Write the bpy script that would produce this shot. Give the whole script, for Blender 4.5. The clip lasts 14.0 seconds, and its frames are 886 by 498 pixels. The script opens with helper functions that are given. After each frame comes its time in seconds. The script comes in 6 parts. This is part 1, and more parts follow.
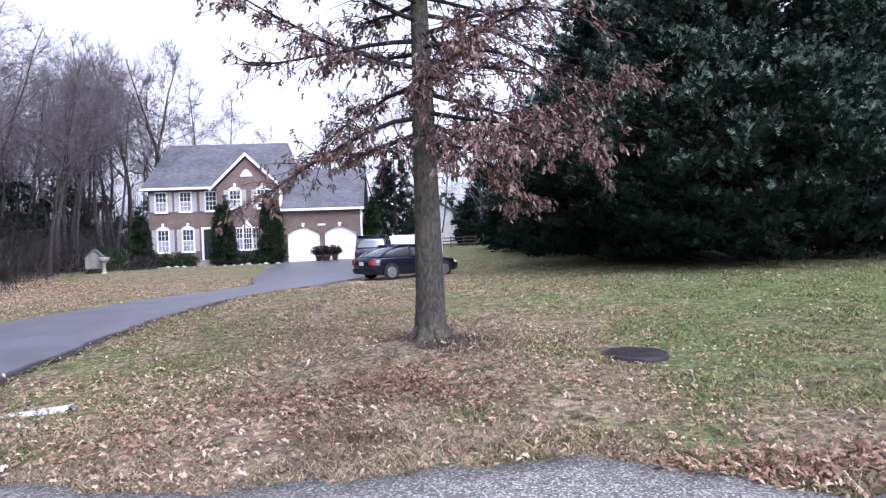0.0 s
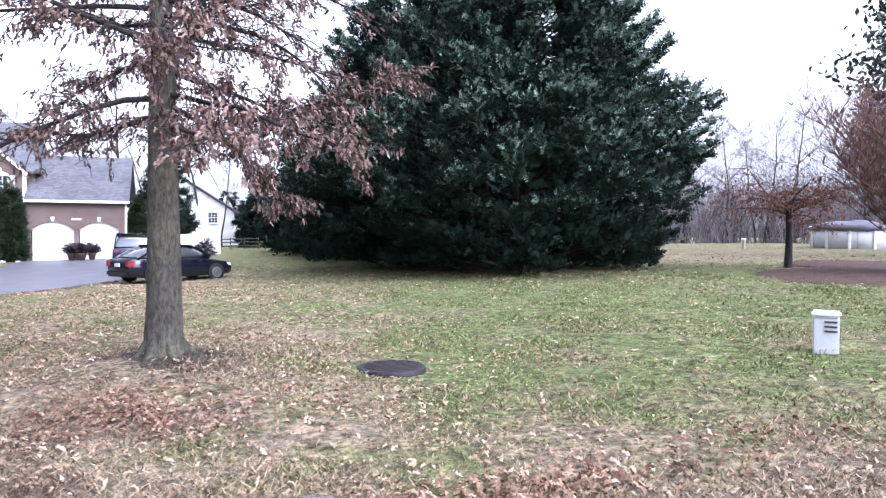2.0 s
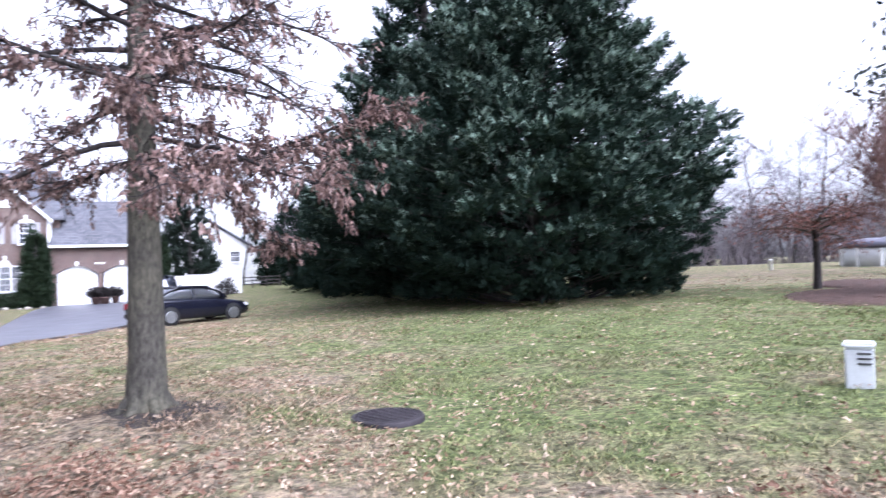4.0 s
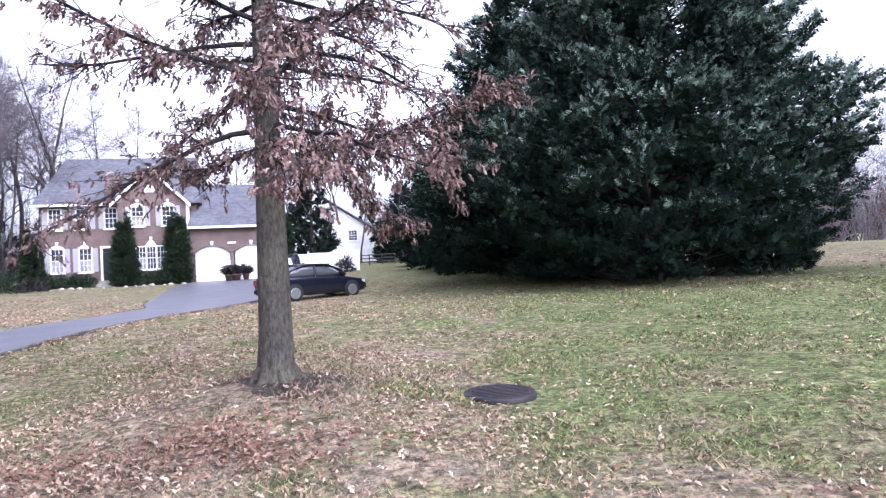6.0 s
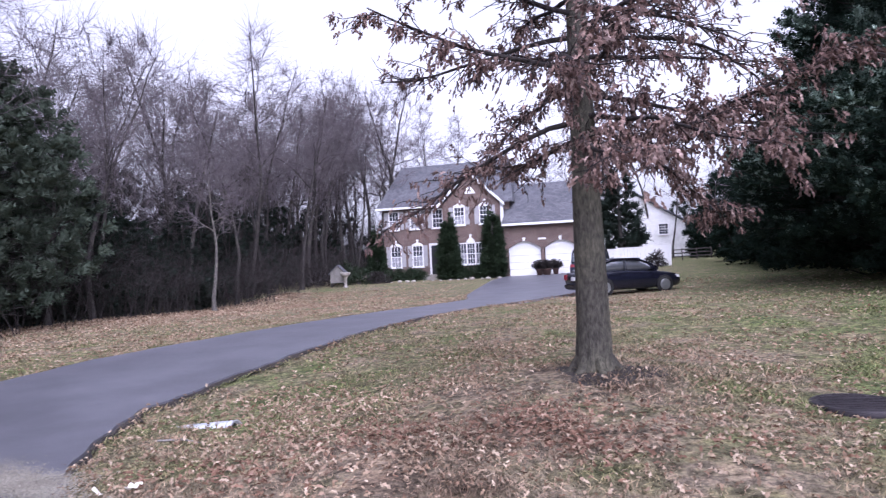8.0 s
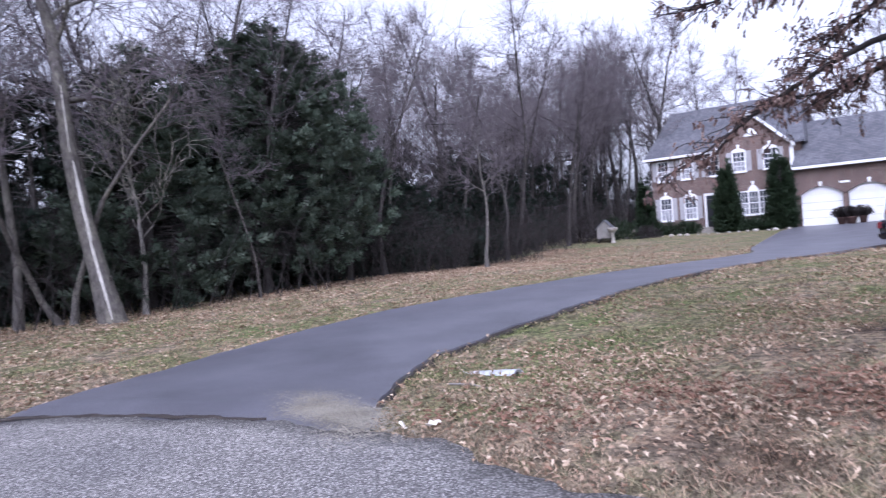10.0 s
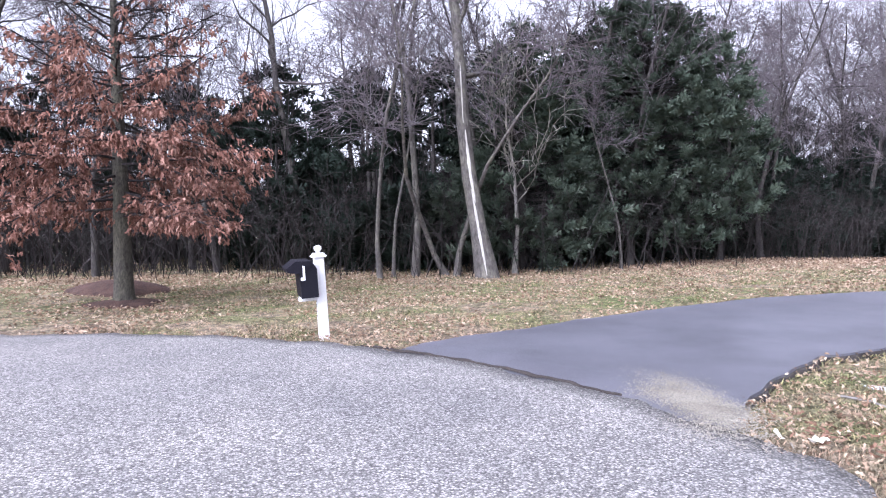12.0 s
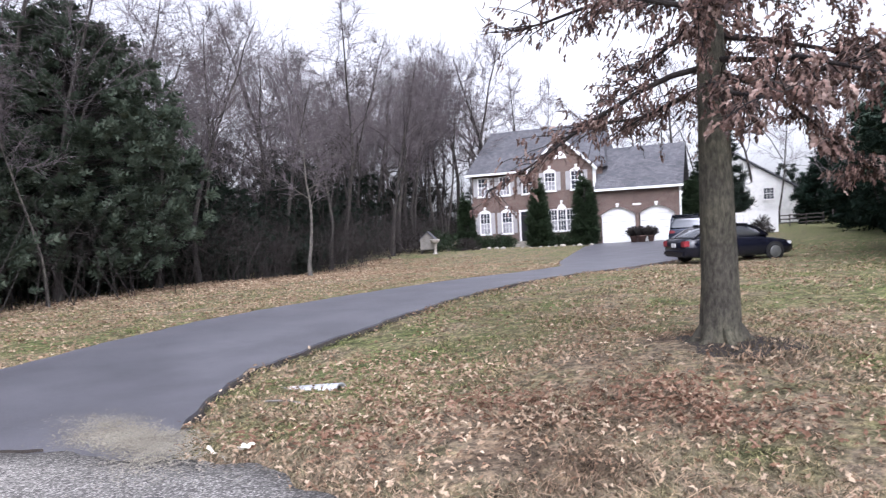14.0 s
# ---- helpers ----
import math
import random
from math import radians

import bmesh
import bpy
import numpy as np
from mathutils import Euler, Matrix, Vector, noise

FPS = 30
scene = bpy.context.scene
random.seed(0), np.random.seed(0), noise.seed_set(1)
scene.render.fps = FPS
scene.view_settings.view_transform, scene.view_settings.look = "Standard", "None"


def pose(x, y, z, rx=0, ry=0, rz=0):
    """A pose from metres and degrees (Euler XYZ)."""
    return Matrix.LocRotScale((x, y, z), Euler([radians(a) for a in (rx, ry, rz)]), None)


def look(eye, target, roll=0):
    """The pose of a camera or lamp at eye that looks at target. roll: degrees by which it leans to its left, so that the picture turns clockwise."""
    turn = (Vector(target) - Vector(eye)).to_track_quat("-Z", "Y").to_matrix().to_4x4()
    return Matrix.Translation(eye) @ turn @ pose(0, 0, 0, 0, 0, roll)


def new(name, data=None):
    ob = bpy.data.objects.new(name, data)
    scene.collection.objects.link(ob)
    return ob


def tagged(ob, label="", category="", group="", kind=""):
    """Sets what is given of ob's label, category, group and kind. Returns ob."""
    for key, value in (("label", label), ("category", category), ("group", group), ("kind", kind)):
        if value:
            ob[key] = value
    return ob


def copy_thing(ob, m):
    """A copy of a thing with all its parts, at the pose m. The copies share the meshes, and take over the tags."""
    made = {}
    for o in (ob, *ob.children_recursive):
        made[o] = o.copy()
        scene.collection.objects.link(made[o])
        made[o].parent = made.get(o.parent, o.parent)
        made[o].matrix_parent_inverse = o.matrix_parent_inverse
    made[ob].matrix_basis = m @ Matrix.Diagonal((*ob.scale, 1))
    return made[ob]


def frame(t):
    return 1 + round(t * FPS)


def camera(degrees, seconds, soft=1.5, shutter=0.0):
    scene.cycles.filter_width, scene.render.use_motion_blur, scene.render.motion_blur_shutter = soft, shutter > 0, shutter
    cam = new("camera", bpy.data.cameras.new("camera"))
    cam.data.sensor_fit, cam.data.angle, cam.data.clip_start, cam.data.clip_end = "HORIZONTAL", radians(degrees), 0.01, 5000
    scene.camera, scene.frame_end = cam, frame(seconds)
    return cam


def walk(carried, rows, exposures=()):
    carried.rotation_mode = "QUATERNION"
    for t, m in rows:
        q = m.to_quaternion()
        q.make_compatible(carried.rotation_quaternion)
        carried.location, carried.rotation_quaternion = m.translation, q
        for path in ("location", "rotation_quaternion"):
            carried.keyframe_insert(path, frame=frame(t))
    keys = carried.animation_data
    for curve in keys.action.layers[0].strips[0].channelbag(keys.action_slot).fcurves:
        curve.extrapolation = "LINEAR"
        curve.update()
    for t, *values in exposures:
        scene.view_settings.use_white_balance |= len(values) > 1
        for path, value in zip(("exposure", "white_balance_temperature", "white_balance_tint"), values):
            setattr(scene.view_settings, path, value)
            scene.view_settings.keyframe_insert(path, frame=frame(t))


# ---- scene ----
cam = camera(67.4, 14.0, 1.2, 0.3)

PATH = [
    (0, (-0.48, -0.631, 1.546), (-0.381, 1.366, 1.505), -1.9),
    (0.5, (-0.404, -0.52, 1.532), (-0.207, 1.469, 1.463), -3.4),
    (1, (-0.343, -0.335, 1.551), (0.169, 1.598, 1.583), -2.6),
    (1.2, (-0.307, -0.275, 1.567), (0.316, 1.626, 1.529), -2.8),
    (1.5, (-0.234, -0.212, 1.53), (0.497, 1.647, 1.45), -2.8),
    (2, (-0.049, -0.137, 1.543), (0.666, 1.73, 1.506), 0.1),
    (2.5, (0.1, -0.044, 1.539), (0.941, 1.769, 1.46), -1.9),
    (3, (0.199, 0.123, 1.56), (0.971, 1.968, 1.581), -0.2),
    (3.5, (0.27, 0.167, 1.587), (1.045, 2.008, 1.69), -1.7),
    (4, (0.338, 0.131, 1.61), (0.989, 2.022, 1.666), -1.9),
    (4.2, (0.346, 0.113, 1.608), (0.838, 2.051, 1.652), -1.8),
    (6.3, (0.328, 0.066, 1.627), (0.571, 2.051, 1.622), -2.5),
    (6.5, (0.313, 0.065, 1.617), (0.409, 2.063, 1.616), -1.9),
    (7, (0.285, 0.119, 1.579), (0.025, 2.102, 1.604), -2.0),
    (7.5, (0.269, 0.104, 1.578), (-0.135, 2.063, 1.607), -2.5),
    (7.7, (0.258, 0.098, 1.58), (-0.221, 2.04, 1.607), -2.6),
    (9.8, (0.098, 0.149, 1.538), (-1.06, 1.779, 1.504), -4.3),
    (10, (0.077, 0.161, 1.534), (-1.194, 1.704, 1.481), -4.6),
    (10.5, (0.001, 0.166, 1.527), (-1.408, 1.585, 1.525), -2.0),
    (11, (-0.117, 0.235, 1.542), (-1.729, 1.419, 1.52), -2.3),
    (11.5, (-0.139, 0.237, 1.542), (-1.996, 0.974, 1.46), -2.6),
    (12, (-0.122, 0.236, 1.542), (-2.0, 0.919, 1.454), -1.0),
    (12.5, (-0.078, 0.229, 1.544), (-1.738, 1.343, 1.494), -0.9),
    (12.7, (-0.094, 0.23, 1.542), (-1.598, 1.549, 1.508), -1.6),
    (13, (-0.078, 0.301, 1.547), (-1.366, 1.83, 1.519), -2.4),
    (13.5, (-0.033, 0.321, 1.53), (-1.03, 2.053, 1.46), -4.5),
    (14, (-0.062, 0.348, 1.524), (-0.887, 2.168, 1.465), -2.8),
]
LIGHT = [(0, 1.22, 5500, 23), (1, 1.35, 5450, 22), (1.5, 1.65, 5450, 21), (3, 1.85, 5450, 21), (4, 1.8, 5450, 22), (6.5, 1.45, 5450, 28), (7.5, 1.0, 5500, 31),
         (10, 0.98, 5350, 26), (10.5, 1.48, 5350, 25), (11, 1.63, 5350, 25), (12, 1.68, 5550, 23), (12.5, 1.65, 5600, 22), (13, 1.65, 5850, 19), (13.5, 1.48, 5850, 18), (14, 1.13, 5900, 18)]
walk(cam, [(t, look(eye, target, roll)) for t, eye, target, roll in PATH], LIGHT)


# ---- world, sun, exposure ----
world = bpy.data.worlds.new("overcast_sky")
scene.world = world
world.use_nodes = True
wn = world.node_tree
sky = wn.nodes.new("ShaderNodeTexSky")
sky.sky_type = "NISHITA"
sky.sun_disc = False
sky.sun_elevation = radians(38)
sky.sun_rotation = radians(150)
sky.air_density, sky.dust_density = 1.0, 4.0
grey = wn.nodes.new("ShaderNodeHueSaturation")
grey.inputs["Saturation"].default_value = 0.10
wn.links.new(sky.outputs["Color"], grey.inputs["Color"])
wn.links.new(grey.outputs["Color"], wn.nodes["Background"].inputs["Color"])
wn.nodes["Background"].inputs["Strength"].default_value = 0.15
sun = new("sun", bpy.data.lights.new("sun", "SUN"))
sun.data.energy, sun.data.angle, sun.data.color = 1.25, radians(50), (1.0, 0.97, 0.93)
sun.matrix_world = look((0, 0, 30), (-4, 5, 0))

# ---- the lie of the land ----
TILT = (0.163, 0.0149, 0.0058)
SWELLS = ((-0.28, 6.85, 2.4, 0.452), (1.8, 6.2, 1.2, -0.05), (1, 7, 5, -0.255), (6, 4, 5, 0.205), (-5, 7, 4, -0.136), (-24, 36, 14, -0.85), (0, 28, 10, -0.451), (42, 36, 22, 0.394), (-8, 58, 20, -0.505), (-17, 8, 10, -0.142))


def land(x, y):
    """Height of the ground."""
    x, y = np.asarray(x, float), np.asarray(y, float)
    z = TILT[0] + TILT[1] * 25 * np.tanh(x / 25) + TILT[2] * 30 * np.tanh(y / 30)
    for a, b, w, h in SWELLS:
        z = z + h * np.exp(-((x - a) ** 2 + (y - b) ** 2) / w**2)
    return z


def lz(x, y):
    return float(land(x, y))


def road_radius(x, ang):
    return (9.35 - 0.5 * np.exp(-(((x + 1.6) / 1.2) ** 2)) - 0.3 * np.exp(-(((x - 1.7) / 0.5) ** 2))
            + 0.05 * np.sin(31 * ang + 1) + 0.04 * np.sin(67 * ang) + 0.025 * np.sin(143 * ang))


ROAD_C = (-2.5, -5.5)


def on_road(x, y, grow=0.0):
    dx, dy = x - ROAD_C[0], y - ROAD_C[1]
    disc = np.hypot(dx, dy) < road_radius(x, np.arctan2(dy, dx)) + grow
    lane = (np.abs(x + 2.5) < 3.6 + grow) & (y < -8)
    return disc | lane


DRIVE_Y = (2.2, 4.35, 5.5, 6.7, 8.4, 10.2, 13.4, 17.0, 22.0, 27.5, 31.0, 40.0, 51.0, 57.4)
DRIVE_L = (-7.7, -8.45, -8.85, -9.2, -9.5, -9.6, -8.95, -8.25, -7.35, -6.95, -8.0, -9.5, -11.2, -11.4)
DRIVE_R = (-2.6, -4.28, -5.10, -5.57, -5.74, -5.70, -5.55, -5.3, -4.65, -3.6, -2.3, -1.4, -3.6, -4.7)


def drive_edges(y):
    w = 0.035 * np.sin(y * 3.1) + 0.02 * np.sin(y * 8.7)
    return np.interp(y, DRIVE_Y, DRIVE_L) + w, np.interp(y, DRIVE_Y, DRIVE_R) - w


def on_drive(x, y, grow=0.0):
    a, b = drive_edges(y)
    return (x > a - grow) & (x < b + grow) & (y > 2.2) & (y < 57.4)


# ---- materials ----
def material(name, rough=0.8, metal=0.0, spec=0.3):
    m = bpy.data.materials.new(name)
    m.use_nodes = True
    b = m.node_tree.nodes["Principled BSDF"]
    b.inputs["Roughness"].default_value, b.inputs["Metallic"].default_value = rough, metal
    b.inputs["Specular IOR Level"].default_value = spec
    return m, m.node_tree, b


def link(nt, a, b):
    nt.links.new(a, b)


def noise_node(nt, vec, scale, detail=4.0, rough=0.6):
    n = nt.nodes.new("ShaderNodeTexNoise")
    n.inputs["Scale"].default_value, n.inputs["Detail"].default_value, n.inputs["Roughness"].default_value = scale, detail, rough
    if vec is not None:
        link(nt, vec, n.inputs["Vector"])
    return n


def ramp_node(nt, fac, stops):
    r = nt.nodes.new("ShaderNodeValToRGB")
    while len(r.color_ramp.elements) < len(stops):
        r.color_ramp.elements.new(0.5)
    for e, (p, c) in zip(r.color_ramp.elements, stops):
        e.position, e.color = p, (*c, 1)
    link(nt, fac, r.inputs["Fac"])
    return r


def mix_node(nt, fac, a, b, mode="MIX"):
    m = nt.nodes.new("ShaderNodeMix")
    m.data_type, m.blend_type = "RGBA", mode
    for value, socket in ((fac, m.inputs[0]), (a, m.inputs[6]), (b, m.inputs[7])):
        if isinstance(value, (int, float)):
            socket.default_value = value
        elif isinstance(value, tuple):
            socket.default_value = (*value, 1)
        else:
            link(nt, value, socket)
    return m.outputs[2]


def math_node(nt, op, a, b=None, c=None):
    m = nt.nodes.new("ShaderNodeMath")
    m.operation = op
    for value, socket in zip((a, b, c), m.inputs):
        if value is None:
            continue
        if isinstance(value, (int, float)):
            socket.default_value = value
        else:
            link(nt, value, socket)
    return m.outputs[0]


def bump_to(nt, bsdf, height, strength=0.4, dist=0.02):
    b = nt.nodes.new("ShaderNodeBump")
    b.inputs["Strength"].default_value, b.inputs["Distance"].default_value = strength, dist
    link(nt, height, b.inputs["Height"])
    link(nt, b.outputs["Normal"], bsdf.inputs["Normal"])


def object_coords(nt):
    return nt.nodes.new("ShaderNodeTexCoord").outputs["Object"]


def surface(name, dark, light, scale=3.0, fine=40.0, rough=0.8, metal=0.0, bump=0.3, dist=0.01, spec=0.3):
    """Two-scale mottled surface between two colours."""
    m, nt, b = material(name, rough, metal, spec)
    co = object_coords(nt)
    n1, n2 = noise_node(nt, co, scale), noise_node(nt, co, fine, 3.0)
    both = math_node(nt, "MULTIPLY_ADD", n2.outputs["Fac"], 0.5, math_node(nt, "MULTIPLY", n1.outputs["Fac"], 0.5))
    r = ramp_node(nt, both, ((0.35, dark), (0.65, light)))
    link(nt, r.outputs["Color"], b.inputs["Base Color"])
    if bump:
        bump_to(nt, b, n2.outputs["Fac"], bump, dist)
    return m


def leafy(name, colours, rough=0.6, spec=0.25, through_light=0.0):
    """Foliage whose colour varies from leaf to leaf."""
    m, nt, b = material(name, rough, 0.0, spec)
    g = nt.nodes.new("ShaderNodeNewGeometry")
    stops = tuple((i / max(1, len(colours) - 1), c) for i, c in enumerate(colours))
    r = ramp_node(nt, g.outputs["Random Per Island"], stops)
    n = noise_node(nt, object_coords(nt), 0.9, 2.0)
    tint = ramp_node(nt, n.outputs["Fac"], ((0.3, (0.72, 0.72, 0.72)), (0.7, (1.2, 1.2, 1.2))))
    c = mix_node(nt, 1.0, r.outputs["Color"], tint.outputs["Color"], "MULTIPLY")
    link(nt, c, b.inputs["Base Color"])
    if through_light:
        b.inputs["Subsurface Weight"].default_value = 0.0
        t = nt.nodes.new("ShaderNodeBsdfTranslucent")
        link(nt, c, t.inputs["Color"])
        mx = nt.nodes.new("ShaderNodeMixShader")
        mx.inputs[0].default_value = through_light
        link(nt, b.outputs["BSDF"], mx.inputs[1])
        link(nt, t.outputs["BSDF"], mx.inputs[2])
        link(nt, mx.outputs[0], nt.nodes["Material Output"].inputs["Surface"])
    return m


def bark_material(name, dark, light, scale=9.0):
    m, nt, b = material(name, 0.9, 0.0, 0.2)
    co = object_coords(nt)
    mp = nt.nodes.new("ShaderNodeMapping")
    mp.inputs["Scale"].default_value = (1, 1, 0.36)
    link(nt, co, mp.inputs["Vector"])
    n = noise_node(nt, mp.outputs["Vector"], scale * 2.2, 5.0, 0.7)
    n2 = noise_node(nt, co, 2.0, 3.0)
    r = ramp_node(nt, n.outputs["Fac"], ((0.35, dark), (0.68, light)))
    lichen = ramp_node(nt, n2.outputs["Fac"], ((0.45, (0.8, 0.8, 0.8)), (0.7, (1.25, 1.28, 1.12))))
    link(nt, mix_node(nt, 1.0, r.outputs["Color"], lichen.outputs["Color"], "MULTIPLY"), b.inputs["Base Color"])
    bump_to(nt, b, n.outputs["Fac"], 0.9, 0.03)
    return m


def lawn_cover(nt, co):
    """Colour of the turf by place: straw by the road and on the far field, greener towards the evergreens."""
    sep = nt.nodes.new("ShaderNodeSeparateXYZ")
    link(nt, co, sep.inputs[0])
    big, mid = noise_node(nt, co, 0.22, 4.0, 0.65), noise_node(nt, co, 1.1, 5.0, 0.7)
    lean = math_node(nt, "MULTIPLY_ADD", sep.outputs["X"], 0.016, -0.02)
    lean = math_node(nt, "MINIMUM", math_node(nt, "MAXIMUM", lean, -0.025), 0.10)

    def away(x, y, start, span, weight):
        d = math_node(nt, "SQRT", math_node(nt, "ADD", math_node(nt, "POWER", math_node(nt, "SUBTRACT", sep.outputs["X"], x), 2.0), math_node(nt, "POWER", math_node(nt, "SUBTRACT", sep.outputs["Y"], y), 2.0)))
        t = math_node(nt, "MINIMUM", math_node(nt, "MAXIMUM", math_node(nt, "DIVIDE", math_node(nt, "SUBTRACT", d, start), span), 0.0), 1.0)
        return math_node(nt, "MULTIPLY", t, weight)

    lean = math_node(nt, "ADD", lean, away(-2.5, -5.5, 10.0, 2.2, 0.09))
    lean = math_node(nt, "ADD", lean, -0.085)

    def spot(x, y, r, weight):
        d2 = math_node(nt, "ADD", math_node(nt, "POWER", math_node(nt, "SUBTRACT", sep.outputs["X"], x), 2.0), math_node(nt, "POWER", math_node(nt, "SUBTRACT", sep.outputs["Y"], y), 2.0))
        return math_node(nt, "MULTIPLY", math_node(nt, "EXPONENT", math_node(nt, "DIVIDE", d2, -r * r)), weight)

    for x, y, r, weight in ((-0.3, 6.5, 1.5, -0.17), (1.2, 9.5, 2.0, -0.07), (2.3, 6.3, 1.3, 0.10), (3.2, 8.3, 1.6, 0.07), (7.0, 10.5, 4.5, 0.07), (5.3, 4.3, 1.4, 0.08), (-3.6, 8.2, 1.8, 0.08),
                            (-4.4, 6.6, 0.9, 0.12), (-3.6, 4.9, 0.8, 0.10), (0.6, 3.6, 1.0, 0.06), (17.0, 24.0, 4.0, -0.14), (24.0, 27.0, 5.0, -0.10)):
        lean = math_node(nt, "ADD", lean, spot(x, y, r, weight))
    field = math_node(nt, "MINIMUM", math_node(nt, "MAXIMUM", math_node(nt, "DIVIDE", math_node(nt, "SUBTRACT", sep.outputs["X"], 16.0), 8.0), 0.0), 1.0)
    lean = math_node(nt, "MULTIPLY_ADD", field, -0.11, lean)
    m1 = math_node(nt, "ADD", math_node(nt, "MULTIPLY_ADD", mid.outputs["Fac"], 0.80, lean), math_node(nt, "MULTIPLY", big.outputs["Fac"], 0.32))
    return ramp_node(nt, m1, ((0.31, (0.094, 0.070, 0.052)), (0.44, (0.200, 0.163, 0.122)), (0.53, (0.152, 0.139, 0.084)), (0.68, (0.104, 0.126, 0.053)))).outputs["Color"]


def lawn_material():
    m, nt, b = material("lawn", 0.95, 0.0, 0.1)
    co = object_coords(nt)
    fine, speck = noise_node(nt, co, 16.0, 5.0, 0.75), noise_node(nt, co, 55.0, 3.0, 0.7)
    blade = ramp_node(nt, fine.outputs["Fac"], ((0.36, (0.30, 0.29, 0.28)), (0.52, (1.0, 1.0, 1.0)), (0.70, (1.9, 1.85, 1.65))))
    c = mix_node(nt, 1.0, lawn_cover(nt, co), blade.outputs["Color"], "MULTIPLY")
    clump = ramp_node(nt, noise_node(nt, co, 5.0, 3.0, 0.6).outputs["Fac"], ((0.34, (0.55, 0.56, 0.55)), (0.5, (1.0, 1.0, 1.0)), (0.66, (1.5, 1.42, 1.35))))
    c = mix_node(nt, 1.0, c, clump.outputs["Color"], "MULTIPLY")
    pale = ramp_node(nt, speck.outputs["Fac"], ((0.60, (0, 0, 0)), (0.68, (1, 1, 1))))
    c = mix_node(nt, math_node(nt, "MULTIPLY", pale.outputs["Color"], 0.55), c, (0.38, 0.28, 0.20))
    link(nt, c, b.inputs["Base Color"])
    bump_to(nt, b, fine.outputs["Fac"], 0.8, 0.05)
    return m


def blade_material():
    """Grass blades: the turf's colour, brighter or duller from blade to blade, some gone to straw."""
    m, nt, b = material("grass_blade", 0.8, 0.0, 0.15)
    co = object_coords(nt)
    g = nt.nodes.new("ShaderNodeNewGeometry")
    tone = ramp_node(nt, g.outputs["Random Per Island"], ((0.0, (0.45, 0.48, 0.42)), (0.5, (1.05, 1.06, 0.96)), (0.72, (1.35, 1.32, 1.25)), (0.80, (1.9, 1.7, 1.6)), (1.0, (2.5, 2.25, 2.1))))
    link(nt, mix_node(nt, 1.0, lawn_cover(nt, co), tone.outputs["Color"], "MULTIPLY"), b.inputs["Base Color"])
    return m


def chip_road_material():
    m, nt, b = material("chip_seal", 0.85, 0.0, 0.25)
    co = object_coords(nt)
    v = nt.nodes.new("ShaderNodeTexVoronoi")
    v.inputs["Scale"].default_value = 66.0
    link(nt, co, v.inputs["Vector"])
    stone = ramp_node(nt, v.outputs["Color"], ((0.12, (0.10, 0.097, 0.094)), (0.5, (0.220, 0.214, 0.204)), (0.85, (0.45, 0.438, 0.415))))
    gap = ramp_node(nt, v.outputs["Distance"], ((0.25, (1, 1, 1)), (0.6, (0.45, 0.45, 0.46))))
    n = noise_node(nt, co, 0.5, 5.0, 0.65)
    wear = ramp_node(nt, n.outputs["Fac"], ((0.3, (0.8, 0.8, 0.82)), (0.7, (1.18, 1.16, 1.14))))
    c = mix_node(nt, 1.0, stone.outputs["Color"], gap.outputs["Color"], "MULTIPLY")
    c = mix_node(nt, 1.0, c, wear.outputs["Color"], "MULTIPLY")
    link(nt, c, b.inputs["Base Color"])
    bump_to(nt, b, v.outputs["Distance"], -0.6, 0.008)
    return m


def brick_material():
    m, nt, b = material("red_brick", 0.9, 0.0, 0.2)
    co = object_coords(nt)
    mp = nt.nodes.new("ShaderNodeMapping")
    mp.inputs["Rotation"].default_value = (radians(90), 0, 0)
    link(nt, co, mp.inputs["Vector"])
    t = nt.nodes.new("ShaderNodeTexBrick")
    t.inputs["Color1"].default_value, t.inputs["Color2"].default_value = (0.152, 0.096, 0.081, 1), (0.114, 0.077, 0.068, 1)
    t.inputs["Mortar"].default_value = (0.22, 0.195, 0.18, 1)
    t.inputs["Scale"].default_value = 1.0
    t.inputs["Brick Width"].default_value, t.inputs["Row Height"].default_value, t.inputs["Mortar Size"].default_value = 0.21, 0.075, 0.010
    link(nt, mp.outputs["Vector"], t.inputs["Vector"])
    n = noise_node(nt, co, 1.2, 4.0)
    tone = ramp_node(nt, n.outputs["Fac"], ((0.3, (0.85, 0.85, 0.85)), (0.7, (1.15, 1.12, 1.1))))
    link(nt, mix_node(nt, 1.0, t.outputs["Color"], tone.outputs["Color"], "MULTIPLY"), b.inputs["Base Color"])
    bump_to(nt, b, t.outputs["Fac"], -0.4, 0.008)
    return m


